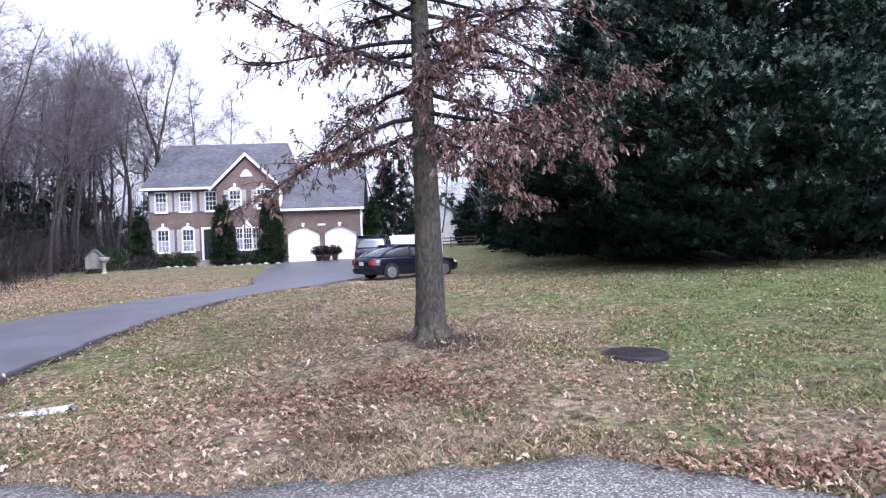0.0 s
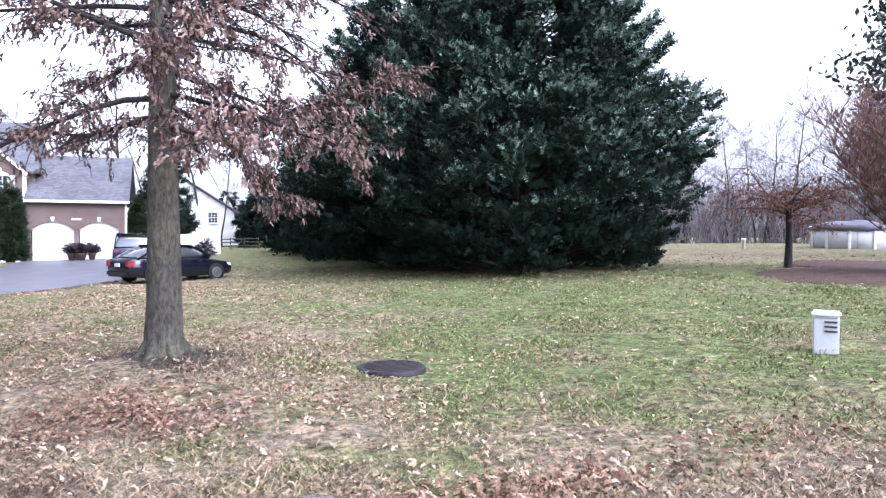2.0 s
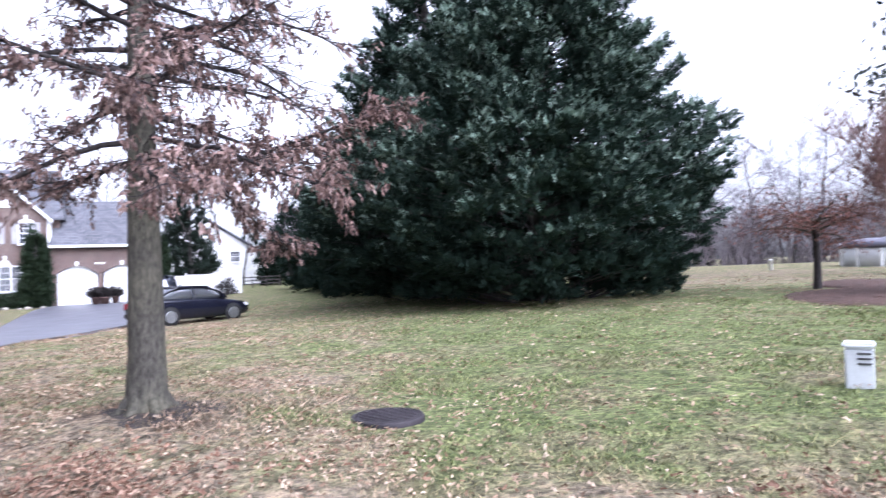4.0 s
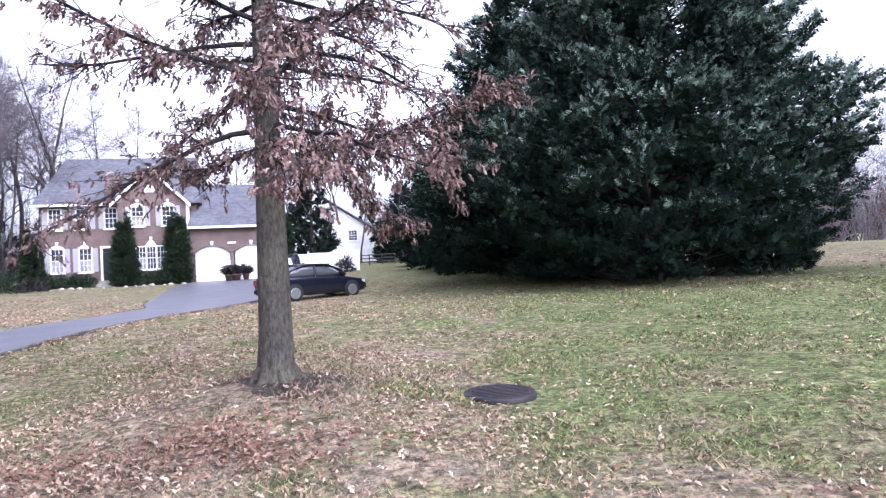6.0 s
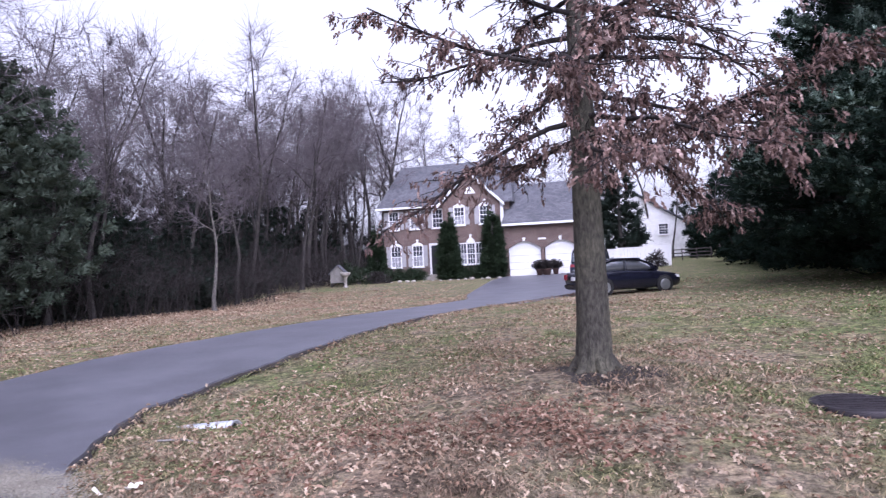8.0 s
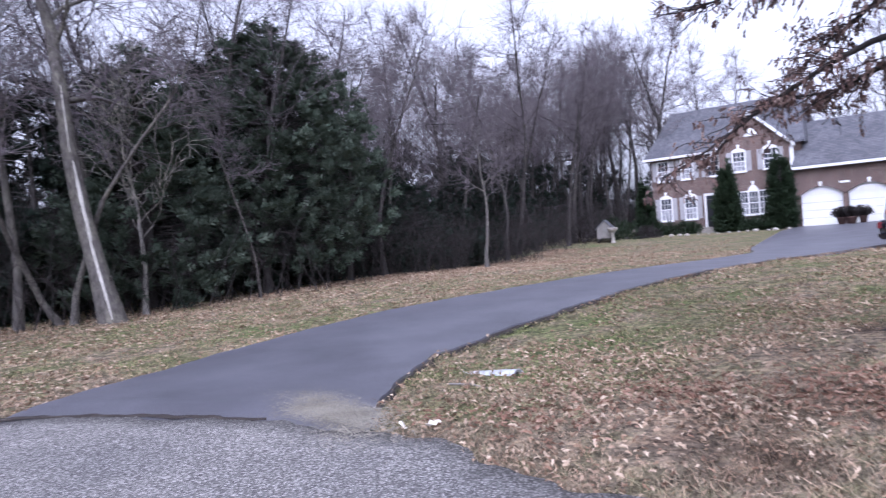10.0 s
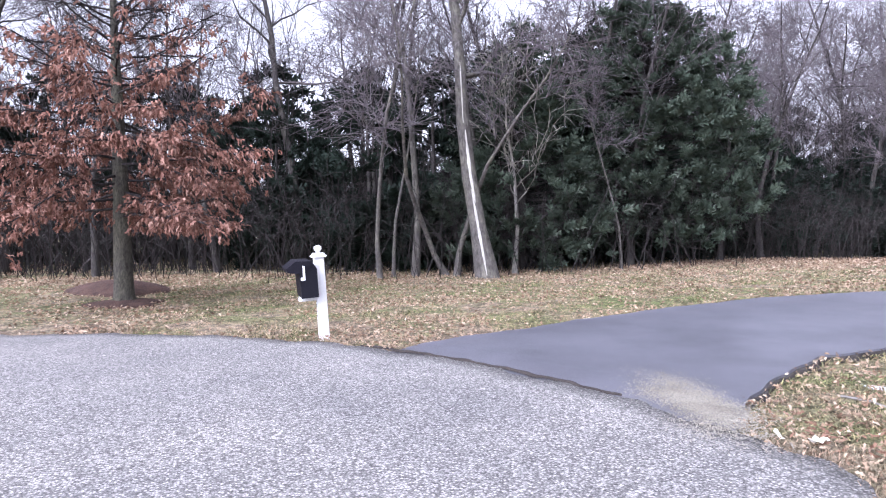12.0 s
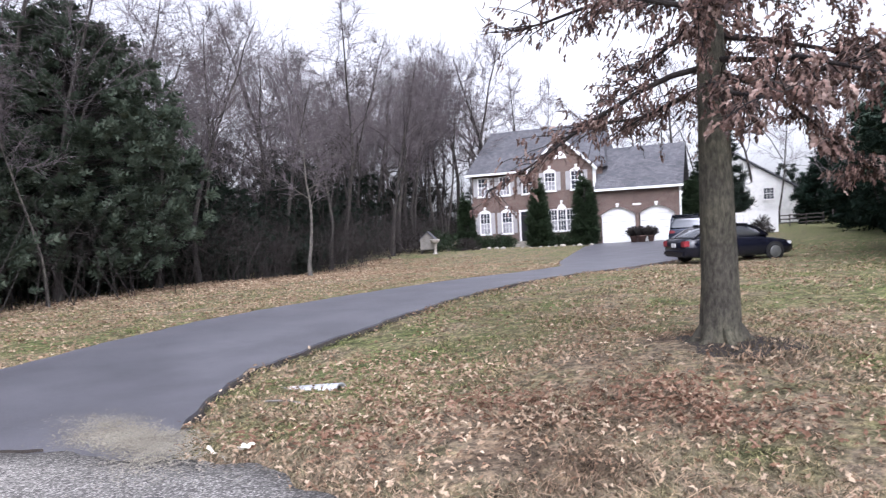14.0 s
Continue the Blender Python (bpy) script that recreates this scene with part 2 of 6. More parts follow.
def stripes_material(name, colour, pitch, axis="Z", rough=0.6, depth=0.02):
    """Lap siding or shingle courses: a saw-tooth relief."""
    m, nt, b = material(name, rough, 0.0, 0.3)
    co = object_coords(nt)
    sep = nt.nodes.new("ShaderNodeSeparateXYZ")
    link(nt, co, sep.inputs[0])
    saw = math_node(nt, "FRACT", math_node(nt, "DIVIDE", sep.outputs[axis], pitch))
    n = noise_node(nt, co, 2.0, 5.0)
    tone = ramp_node(nt, n.outputs["Fac"], ((0.3, tuple(0.86 * c for c in colour)), (0.7, tuple(min(1, 1.1 * c) for c in colour))))
    edge = ramp_node(nt, saw, ((0.0, (0.55, 0.55, 0.55)), (0.14, (1, 1, 1))))
    link(nt, mix_node(nt, 1.0, tone.outputs["Color"], edge.outputs["Color"], "MULTIPLY"), b.inputs["Base Color"])
    bump_to(nt, b, saw, 0.5, depth)
    return m


def shingle_material():
    m, nt, b = material("roof_shingle", 0.9, 0.0, 0.2)
    co = object_coords(nt)
    t = nt.nodes.new("ShaderNodeTexBrick")
    t.inputs["Color1"].default_value, t.inputs["Color2"].default_value = (0.125, 0.125, 0.14, 1), (0.085, 0.087, 0.10, 1)
    t.inputs["Mortar"].default_value = (0.05, 0.05, 0.055, 1)
    t.inputs["Scale"].default_value = 1.0
    t.inputs["Brick Width"].default_value, t.inputs["Row Height"].default_value, t.inputs["Mortar Size"].default_value = 0.3, 0.14, 0.008
    link(nt, co, t.inputs["Vector"])
    n = noise_node(nt, co, 0.6, 5.0)
    tone = ramp_node(nt, n.outputs["Fac"], ((0.3, (0.8, 0.8, 0.8)), (0.7, (1.2, 1.2, 1.2))))
    link(nt, mix_node(nt, 1.0, t.outputs["Color"], tone.outputs["Color"], "MULTIPLY"), b.inputs["Base Color"])
    return m


def glass_material(name, tint, rough=0.05):
    m, nt, b = material(name, rough, 0.0, 0.5)
    n = noise_node(nt, object_coords(nt), 1.5, 2.0)
    r = ramp_node(nt, n.outputs["Fac"], ((0.4, tint), (0.6, tuple(1.6 * c for c in tint))))
    link(nt, r.outputs["Color"], b.inputs["Base Color"])
    return m


LAWN = lawn_material()
CHIP = chip_road_material()
ASPHALT = surface("asphalt", (0.052, 0.052, 0.062), (0.130, 0.130, 0.152), 0.9, 90.0, 0.45, bump=0.35, dist=0.004, spec=0.45)
STRAW = surface("dead_grass_and_grit", (0.19, 0.175, 0.145), (0.38, 0.35, 0.29), 2.5, 60.0, 0.95, bump=0.8, dist=0.02)
BRICK = brick_material()
SIDING = stripes_material("white_siding", (0.78, 0.78, 0.77), 0.12, "Z")
TRIM = surface("white_trim_paint", (0.74, 0.74, 0.74), (0.82, 0.82, 0.81), 2.0, 30.0, 0.5, bump=0.05)
GARAGE_WHITE = surface("garage_door_paint", (0.76, 0.77, 0.78), (0.84, 0.84, 0.84), 1.0, 20.0, 0.45, bump=0.05)
SHUTTER = stripes_material("louvred_shutter", (0.40, 0.39, 0.40), 0.07, "Z", 0.6)
SHINGLE = shingle_material()
PANE = glass_material("window_glass", (0.035, 0.04, 0.05))
CURTAIN_PANE = glass_material("curtained_glass", (0.22, 0.22, 0.24), 0.12)
DOOR_PAINT = surface("dark_door_paint", (0.02, 0.022, 0.025), (0.035, 0.036, 0.04), 2.0, 30.0, 0.4)
OAK_BARK = bark_material("oak_bark", (0.040, 0.037, 0.031), (0.128, 0.118, 0.096), 15.0)
WOOD_BARK = bark_material("woodland_bark", (0.037, 0.033, 0.033), (0.096, 0.086, 0.083), 6.0)
GREY_BARK = bark_material("grey_bark", (0.075, 0.068, 0.064), (0.195, 0.178, 0.165), 7.0)
PALE_BARK = bark_material("pale_bark", (0.13, 0.12, 0.11), (0.33, 0.305, 0.28), 5.0)
BARE_WOOD = surface("debarked_wood", (0.32, 0.30, 0.27), (0.70, 0.67, 0.62), 3.0, 25.0, 0.8)
# Lightened towards purple-grey: distance haze mixed into the twigs' own colour.
HAZY_TWIG = bark_material("twig_bark", (0.110, 0.093, 0.104), (0.205, 0.178, 0.196), 8.0)
OAK_TWIG = bark_material("dark_oak_twig", (0.020, 0.017, 0.018), (0.056, 0.047, 0.047), 8.0)
GREY_WOOD = surface("weathered_board", (0.12, 0.115, 0.105), (0.25, 0.235, 0.215), 3.0, 40.0, 0.9)
MYRTLE_BARK = bark_material("smooth_tan_bark", (0.16, 0.115, 0.09), (0.34, 0.26, 0.21), 5.0)
RED_TWIG = bark_material("myrtle_twig", (0.10, 0.055, 0.050), (0.20, 0.115, 0.10), 8.0)
OAK_LEAF = leafy("withered_oak_leaf", ((0.045, 0.032, 0.031), (0.148, 0.090, 0.075), (0.078, 0.049, 0.043), (0.240, 0.160, 0.134), (0.058, 0.039, 0.037), (0.345, 0.252, 0.218)), 0.75, 0.15)
RUST_LEAF = leafy("rust_oak_leaf", ((0.13, 0.066, 0.050), (0.26, 0.133, 0.098), (0.18, 0.085, 0.063), (0.40, 0.245, 0.190)), 0.75, 0.15)
FALLEN = leafy("fallen_leaf", ((0.11, 0.068, 0.046), (0.31, 0.230, 0.158), (0.18, 0.106, 0.070), (0.46, 0.372, 0.276), (0.25, 0.168, 0.110)), 0.85, 0.1)
BLADES = blade_material()
PINE = leafy("cypress_spray", ((0.010, 0.019, 0.014), (0.020, 0.036, 0.026), (0.013, 0.026, 0.019), (0.031, 0.050, 0.037)), 0.75, 0.1)
# New growth paled further, with skylight on the upper sprays put into its colour.
PINE_SKYLIT = leafy("cypress_skylit_growth", ((0.075, 0.118, 0.090), (0.150, 0.204, 0.160), (0.104, 0.156, 0.118), (0.250, 0.308, 0.252)), 0.65, 0.15)
DARK_PINE = leafy("woodland_conifer", ((0.012, 0.019, 0.014), (0.024, 0.035, 0.026), (0.017, 0.027, 0.020)), 0.7, 0.15)
SOFT_PINE = leafy("soft_pine", ((0.036, 0.052, 0.037), (0.072, 0.092, 0.066), (0.052, 0.071, 0.052), (0.114, 0.136, 0.102)), 0.75, 0.12)
BRUSH = leafy("brush_twig", ((0.032, 0.027, 0.027), (0.058, 0.049, 0.048), (0.025, 0.028, 0.024)), 0.9, 0.1)
ARBOR = leafy("arborvitae", ((0.020, 0.035, 0.018), (0.036, 0.055, 0.028)), 0.7, 0.2, 0.1)
MAGNOLIA = leafy("magnolia_leaf", ((0.014, 0.024, 0.018), (0.030, 0.044, 0.032), (0.055, 0.056, 0.042)), 0.5, 0.3)
CHERRY_LEAF = leafy("withered_cherry_leaf", ((0.16, 0.07, 0.055), (0.26, 0.13, 0.10), (0.12, 0.06, 0.05)), 0.8, 0.1, 0.2)
MULCH = surface("mulch", (0.032, 0.019, 0.016), (0.110, 0.064, 0.050), 3.0, 45.0, 0.95, bump=1.0, dist=0.04)
SOIL = surface("dark_soil", (0.022, 0.019, 0.018), (0.060, 0.050, 0.044), 4.0, 50.0, 0.95, bump=1.0, dist=0.03)
RED_FALLEN = leafy("red_fallen_leaf", ((0.115, 0.066, 0.046), (0.21, 0.126, 0.086), (0.145, 0.080, 0.055), (0.33, 0.225, 0.165)), 0.85, 0.1)
IRON = surface("rusty_cast_iron", (0.018, 0.016, 0.019), (0.045, 0.038, 0.042), 4.0, 60.0, 0.6, 0.4, 0.5, 0.004)
BLACK_PLASTIC = surface("black_box_paint", (0.006, 0.006, 0.010), (0.013, 0.012, 0.018), 3.0, 60.0, 0.55, spec=0.15)
WHITE_VINYL = surface("white_vinyl", (0.74, 0.74, 0.74), (0.83, 0.83, 0.83), 3.0, 50.0, 0.4, bump=0.05)
GREY_PLASTIC = surface("pale_grey_plastic", (0.50, 0.52, 0.53), (0.62, 0.64, 0.65), 4.0, 40.0, 0.5, bump=0.1)
# Dark tone painted for shade in slots and pipe mouth; also a faded mark.
SLOT = surface("slot_shadow_and_mark", (0.05, 0.05, 0.05), (0.09, 0.09, 0.09), 4.0, 40.0, 0.8)
GALV = surface("galvanised_steel", (0.42, 0.44, 0.47), (0.62, 0.64, 0.67), 5.0, 50.0, 0.4, 0.6, 0.15, 0.004)
CAR_NAVY = surface("dark_navy_car_paint", (0.008, 0.009, 0.017), (0.012, 0.013, 0.023), 1.0, 20.0, 0.16, 0.2, 0.0, spec=0.6)
SUV_BLUE = surface("slate_blue_car_paint", (0.030, 0.038, 0.062), (0.042, 0.050, 0.078), 1.0, 20.0, 0.2, 0.3, 0.0, spec=0.6)
CAR_GLASS = surface("reflective_car_glass", (0.16, 0.17, 0.19), (0.22, 0.23, 0.25), 1.0, 20.0, 0.06, 0.6, 0.0, spec=0.8)
TYRE = surface("tyre_rubber", (0.012, 0.012, 0.012), (0.025, 0.025, 0.025), 6.0, 60.0, 0.85)
RIM = surface("alloy_rim", (0.26, 0.27, 0.28), (0.40, 0.41, 0.42), 4.0, 40.0, 0.3, 0.8, 0.0)
TAIL_RED = surface("red_tail_lens", (0.20, 0.02, 0.03), (0.32, 0.05, 0.06), 8.0, 40.0, 0.15, spec=0.6)
LENS = surface("clear_lens", (0.6, 0.6, 0.62), (0.75, 0.75, 0.76), 8.0, 40.0, 0.1, spec=0.6)
STONE = surface("pale_stone", (0.20, 0.185, 0.165), (0.40, 0.37, 0.33), 3.0, 30.0, 0.9, bump=0.5)
POOL_WALL = stripes_material("pool_wall_steel", (0.52, 0.53, 0.54), 0.6, "X", 0.5)
POOL_COVER = surface("dark_pool_cover", (0.05, 0.05, 0.075), (0.16, 0.155, 0.19), 1.5, 20.0, 0.5)
TERRACOTTA = surface("terracotta", (0.07, 0.045, 0.040), (0.14, 0.085, 0.070), 3.0, 30.0, 0.85)
PAPER = surface("litter_paper", (0.50, 0.47, 0.41), (0.66, 0.63, 0.56), 8.0, 60.0, 0.8)


# ---- mesh helpers ----
def part(name, bm, mat, parent=None, label=""):
    me = bpy.data.meshes.new(name)
    bm.to_mesh(me)
    bm.free()
    me.materials.append(mat)
    ob = new(name, me)
    if parent is not None:
        ob.parent = parent
    return tagged(ob, label)


def raw(name, verts, faces, mat, parent=None, smooth=False):
    """One mesh object from numpy arrays; faces is (n, 3) or (n, 4)."""
    me = bpy.data.meshes.new(name)
    verts, faces = np.asarray(verts, np.float32), np.asarray(faces, np.int32)
    n, k = faces.shape
    me.vertices.add(len(verts))
    me.vertices.foreach_set("co", verts.ravel())
    me.loops.add(n * k)
    me.loops.foreach_set("vertex_index", faces.ravel())
    me.polygons.add(n)
    me.polygons.foreach_set("loop_start", np.arange(0, n * k, k, dtype=np.int32))
    me.polygons.foreach_set("use_smooth", np.full(n, smooth))
    me.update(calc_edges=True)
    me.materials.append(mat)
    ob = new(name, me)
    if parent is not None:
        ob.parent = parent
    return ob


def thing(name, m, label, category, group="", kind=""):
    ob = new(name)
    ob.matrix_world = m
    return tagged(ob, label, category, group, kind)


def box(bm, x0, x1, y0, y1, z0, z1, bevel=0.0):
    g = bmesh.ops.create_cube(bm, size=1)
    for v in g["verts"]:
        v.co = Vector((x0 + (v.co.x + 0.5) * (x1 - x0), y0 + (v.co.y + 0.5) * (y1 - y0), z0 + (v.co.z + 0.5) * (z1 - z0)))
    if bevel:
        es = list({e for v in g["verts"] for e in v.link_edges})
        bmesh.ops.bevel(bm, geom=es, offset=bevel, segments=2, affect="EDGES")
    return bm


def boxed(x0, x1, y0, y1, z0, z1, bevel=0.0):
    return box(bmesh.new(), x0, x1, y0, y1, z0, z1, bevel)


def turned(profile, steps=24):
    """A lathe-turned shape from (radius, height) pairs."""
    bm = bmesh.new()
    rings = []
    for r, z in profile:
        rings.append([bm.verts.new((r * math.cos(a), r * math.sin(a), z)) for a in np.linspace(0, 2 * math.pi, steps, endpoint=False)])
    for a, b in zip(rings, rings[1:]):
        for i in range(steps):
            bm.faces.new((a[i], a[(i + 1) % steps], b[(i + 1) % steps], b[i]))
    bm.faces.new(rings[-1])
    bm.faces.new(list(reversed(rings[0])))
    for f in bm.faces:
        f.smooth = len(f.verts) == 4
    return bm


def slab(points, y0, y1):
    """An (x, z) outline pushed from y0 to y1."""
    bm = bmesh.new()
    a = [bm.verts.new((x, y0, z)) for x, z in points]
    b = [bm.verts.new((x, y1, z)) for x, z in points]
    n = len(points)
    bm.faces.new(a)
    bm.faces.new(list(reversed(b)))
    for i in range(n):
        bm.faces.new((a[i], b[i], b[(i + 1) % n], a[(i + 1) % n]))
    bmesh.ops.recalc_face_normals(bm, faces=bm.faces)
    return bm


def tubes(lines, sides=5):
    """Tapered tubes along polylines of (points, radii), as arrays."""
    vs, fs, off = [], [], 0
    ang = np.linspace(0, 2 * np.pi, sides, endpoint=False)
    ring = np.arange(sides)
    for pts, rad in lines:
        pts, rad = np.asarray(pts, float), np.asarray(rad, float)
        d = np.gradient(pts, axis=0)
        d /= np.linalg.norm(d, axis=1, keepdims=True) + 1e-9
        ref = np.where(np.abs(d[:, 2:3]) > 0.9, np.array([[1.0, 0, 0]]), np.array([[0, 0, 1.0]]))
        u = np.cross(d, ref)
        u /= np.linalg.norm(u, axis=1, keepdims=True) + 1e-9
        v = np.cross(d, u)
        vs.append((pts[:, None] + rad[:, None, None] * (np.cos(ang)[None, :, None] * u[:, None] + np.sin(ang)[None, :, None] * v[:, None])).reshape(-1, 3))
        k = np.arange(len(pts) - 1)[:, None] * sides
        q = np.stack([k + ring, k + (ring + 1) % sides, k + sides + (ring + 1) % sides, k + sides + ring], -1).reshape(-1, 4)
        fs.append(q + off)
        off += len(pts) * sides
    return np.concatenate(vs), np.concatenate(fs)


def frames_of(ways, spin):
    """Turn matrices whose x axis runs along each way, rolled by spin."""
    w = ways / (np.linalg.norm(ways, axis=1, keepdims=True) + 1e-9)
    ref = np.where(np.abs(w[:, 2:3]) > 0.95, np.array([[1.0, 0, 0]]), np.array([[0, 0, 1.0]]))
    s = np.cross(ref, w)
    s /= np.linalg.norm(s, axis=1, keepdims=True) + 1e-9
    n = np.cross(w, s)
    c, q = np.cos(spin)[:, None], np.sin(spin)[:, None]
    return np.stack([w, c * s + q * n, c * n - q * s], -1)


def scatter(template, places, ways, spin, sizes):
    """Copies of a small (verts, faces) shape joined into arrays."""
    tv, tf = template
    r = frames_of(np.asarray(ways, float), np.asarray(spin, float))
    v = np.einsum("nij,kj->nki", r, tv) * np.asarray(sizes)[:, None, None] + np.asarray(places)[:, None]
    f = tf[None] + (np.arange(len(places)) * len(tv))[:, None, None]
    return v.reshape(-1, 3), f.reshape(-1, tf.shape[1])


def leaf_shape():
    """A curled plain leaf one unit long, in quads."""
    out = [(0, 0.02), (0.3, 0.2), (0.6, 0.22), (1.0, 0.0)]
    v, f = [], []
    for x, h in out:
        lift = 0.22 * math.sin(x * 2.4)
        v += [(x, -h, lift + 0.35 * h), (x, 0, lift), (x, h, lift + 0.35 * h)]
    for i in range(len(out) - 1):
        a = 3 * i
        f += [(a, a + 3, a + 4, a + 1), (a + 1, a + 4, a + 5, a + 2)]
    return np.array(v, float), np.array(f)


def spray_shape(pairs=7, width=0.34, fat=0.045, droop=0.12):
    """A flat feathery spray one unit long: leaflets on both sides of a stem."""
    v, f = [], []

    def blade(p, d, length, w):
        d = np.array(d, float) / np.linalg.norm(d)
        s = np.cross(d, (0, 0, 1.0))
        p = np.array(p, float)
        k = len(v)
        v.extend([p - s * w, p + length * d, p + s * w])
        f.append((k, k + 1, k + 2))

    for i in range(pairs):
        t = 0.08 + 0.84 * i / (pairs - 1)
        reach = width * (1.0 - 0.65 * t) + 0.06
        z = -droop * t * t
        for side in (-1, 1):
            blade((t, 0, z), (0.85, side * 0.9, 0.18), reach, fat)
            blade((t, 0, z), (0.8, side * 0.3, 0.55), reach * 0.7, fat * 0.8)
    blade((0.0, 0, 0), (1, 0, -droop), 1.0, fat * 0.6)
    return np.array(v, float), np.array(f)


def flake_shape():
    """A cheaper lobed leaf, folded along its length."""
    out = [(0, 0.03), (0.28, 0.30), (0.46, 0.11), (0.68, 0.28), (1.0, 0.02)]
    v, f = [], []
    for i, (x, h) in enumerate(out):
        lift = 0.2 * math.sin(x * 2.6)
        v += [(x, -h, lift + 0.4 * h), (x, h * 0.9, lift + 0.15 * h)]
        if i:
            a = 2 * i
            f.append((a - 2, a, a + 1, a - 1))
    return np.array(v, float), np.array(f)


FLAKE = flake_shape()
CHIP_LEAF = (np.array(((0, 0, 0), (0.5, -0.28, 0.25), (1.0, 0, 0.1), (0.5, 0.26, 0.12))), np.array(((0, 1, 2, 3),)))
LITTER = (FLAKE[0] * np.array((1.0, 0.72, 1.5)), FLAKE[1])
HUNG = (FLAKE[0] * np.array((1.0, 0.62, 1.0)), FLAKE[1])
PLAIN_LEAF, SPRAY, COARSE_SPRAY = leaf_shape(), spray_shape(5, 0.40, 0.055), spray_shape(4, 0.5, 0.075)
FINE_SPRAY = spray_shape(3, 0.62, 0.12, 0.05)


def wander(rng, start, way, length, steps, bend, rise=0.0):
    """A crooked line from start along way."""
    pts, d = [np.array(start, float)], np.array(way, float)
    d = d / np.linalg.norm(d)
    for _ in range(steps):
        d = d + rng.normal(0, bend, 3) + np.array((0, 0, rise))
        d /= np.linalg.norm(d)
        pts.append(pts[-1] + d * length / steps)
    return np.array(pts)


def bare_tree_lines(rng, height, radius, first=0.35, limbs=13, spread=0.55, boughs=7, twigs=9):
    """Trunk, limbs, boughs and twigs of a leafless tree, by thickness."""
    trunk = wander(rng, (0, 0, -0.15), (rng.normal(0, 0.04), rng.normal(0, 0.04), 1), height * 0.95, 9, 0.075, 0.02)
    tr = np.linspace(radius, radius * 0.12, 10)
    tr[0] *= 1.45
    thick, thin = [(trunk, tr)], []
    for i in range(limbs):
        t = first + (0.96 - first) * (i + rng.random()) / limbs
        k = t * 9
        j = min(int(k), 8)
        p = trunk[j] + (trunk[j + 1] - trunk[j]) * (k - j)
        a = i * 2.4 + rng.normal(0, 0.5)
        lean = rng.uniform(0.5, 1.1) * (1.3 - 0.3 * t)
        ln = height * spread * (1.08 - t) * rng.uniform(0.55, 0.95) + 0.6
        limb = wander(rng, p, (math.cos(a), math.sin(a), lean), ln, 6, 0.22, 0.05)
        r0 = radius * 0.42 * (1.15 - t)
        thick.append((limb, np.linspace(r0, r0 * 0.22, 7)))
        for b in range(boughs):
            q = limb[1 + min(5, int((b + rng.random()) / boughs * 6))]
            way = limb[-1] - limb[0] + rng.normal(0, 0.55 * ln, 3)
            way[2] = abs(way[2]) * 0.8 + 0.15 * ln
            bough = wander(rng, q, way, ln * rng.uniform(0.3, 0.65), 3, 0.26, 0.04)
            thin.append((bough, np.linspace(max(0.013, r0 * 0.3), 0.009, 4)))
            for c in range(twigs):
                q2 = bough[rng.integers(1, 4)]
                way2 = (bough[-1] - bough[0]) / (np.linalg.norm(bough[-1] - bough[0]) + 1e-6) + rng.normal(0, 0.6, 3)
                tw = wander(rng, q2, way2, rng.uniform(0.6, 1.5) * height / 14, 2, 0.22, 0.03)
                thin.append((tw, (0.011, 0.009, 0.005)))
    return thick, thin


def make_bare_tree(seed, height, radius, bark, label, scar=None, twig_bark=None, **kw):
    rng = np.random.default_rng(seed)
    thick, thin = bare_tree_lines(rng, height, radius, **kw)
    tree = thing("bare_tree", Matrix(), label, "tree", "bare woodland trees")
    raw("trunk", *tubes(thick[:1], 9), bark, tree, True)
    if scar:
        line, rad = thick[0]
        for low, high, turn, wide in ((0.1, 2.6, 0.0, 0.060), (2.2, 4.3, 0.22, 0.060), (4.5, 6.2, 0.05, 0.030), (1.0, 1.9, 0.5, 0.022)):
            side = np.array((math.cos(scar + turn), math.sin(scar + turn), 0.0))
            hs = np.interp(np.linspace(low, high, 12), line[:, 2], np.arange(len(line)))
            at = np.array([[np.interp(h, np.arange(len(line)), line[:, k]) for k in range(3)] for h in hs])
            rr = np.interp(hs, np.arange(len(line)), rad)
            width = wide * (0.35 + 0.65 * np.sin(np.linspace(0.0, math.pi, 12))) * rng.uniform(0.7, 1.2, 12)
            width[0] = width[-1] = 0.008
            tagged(raw("scar", *tubes([(at + side * (rr * 0.95)[:, None] - side * width[:, None] * 0.6, width)], 7), BARE_WOOD, tree, True), "bleached bare wood strip")
    tagged(raw("limbwork", *tubes(thick[1:], 4), bark, tree, True), kind="stuff")
    raw("crown", *tubes(thin, 3), twig_bark or HAZY_TWIG, tree, True)
    return tree


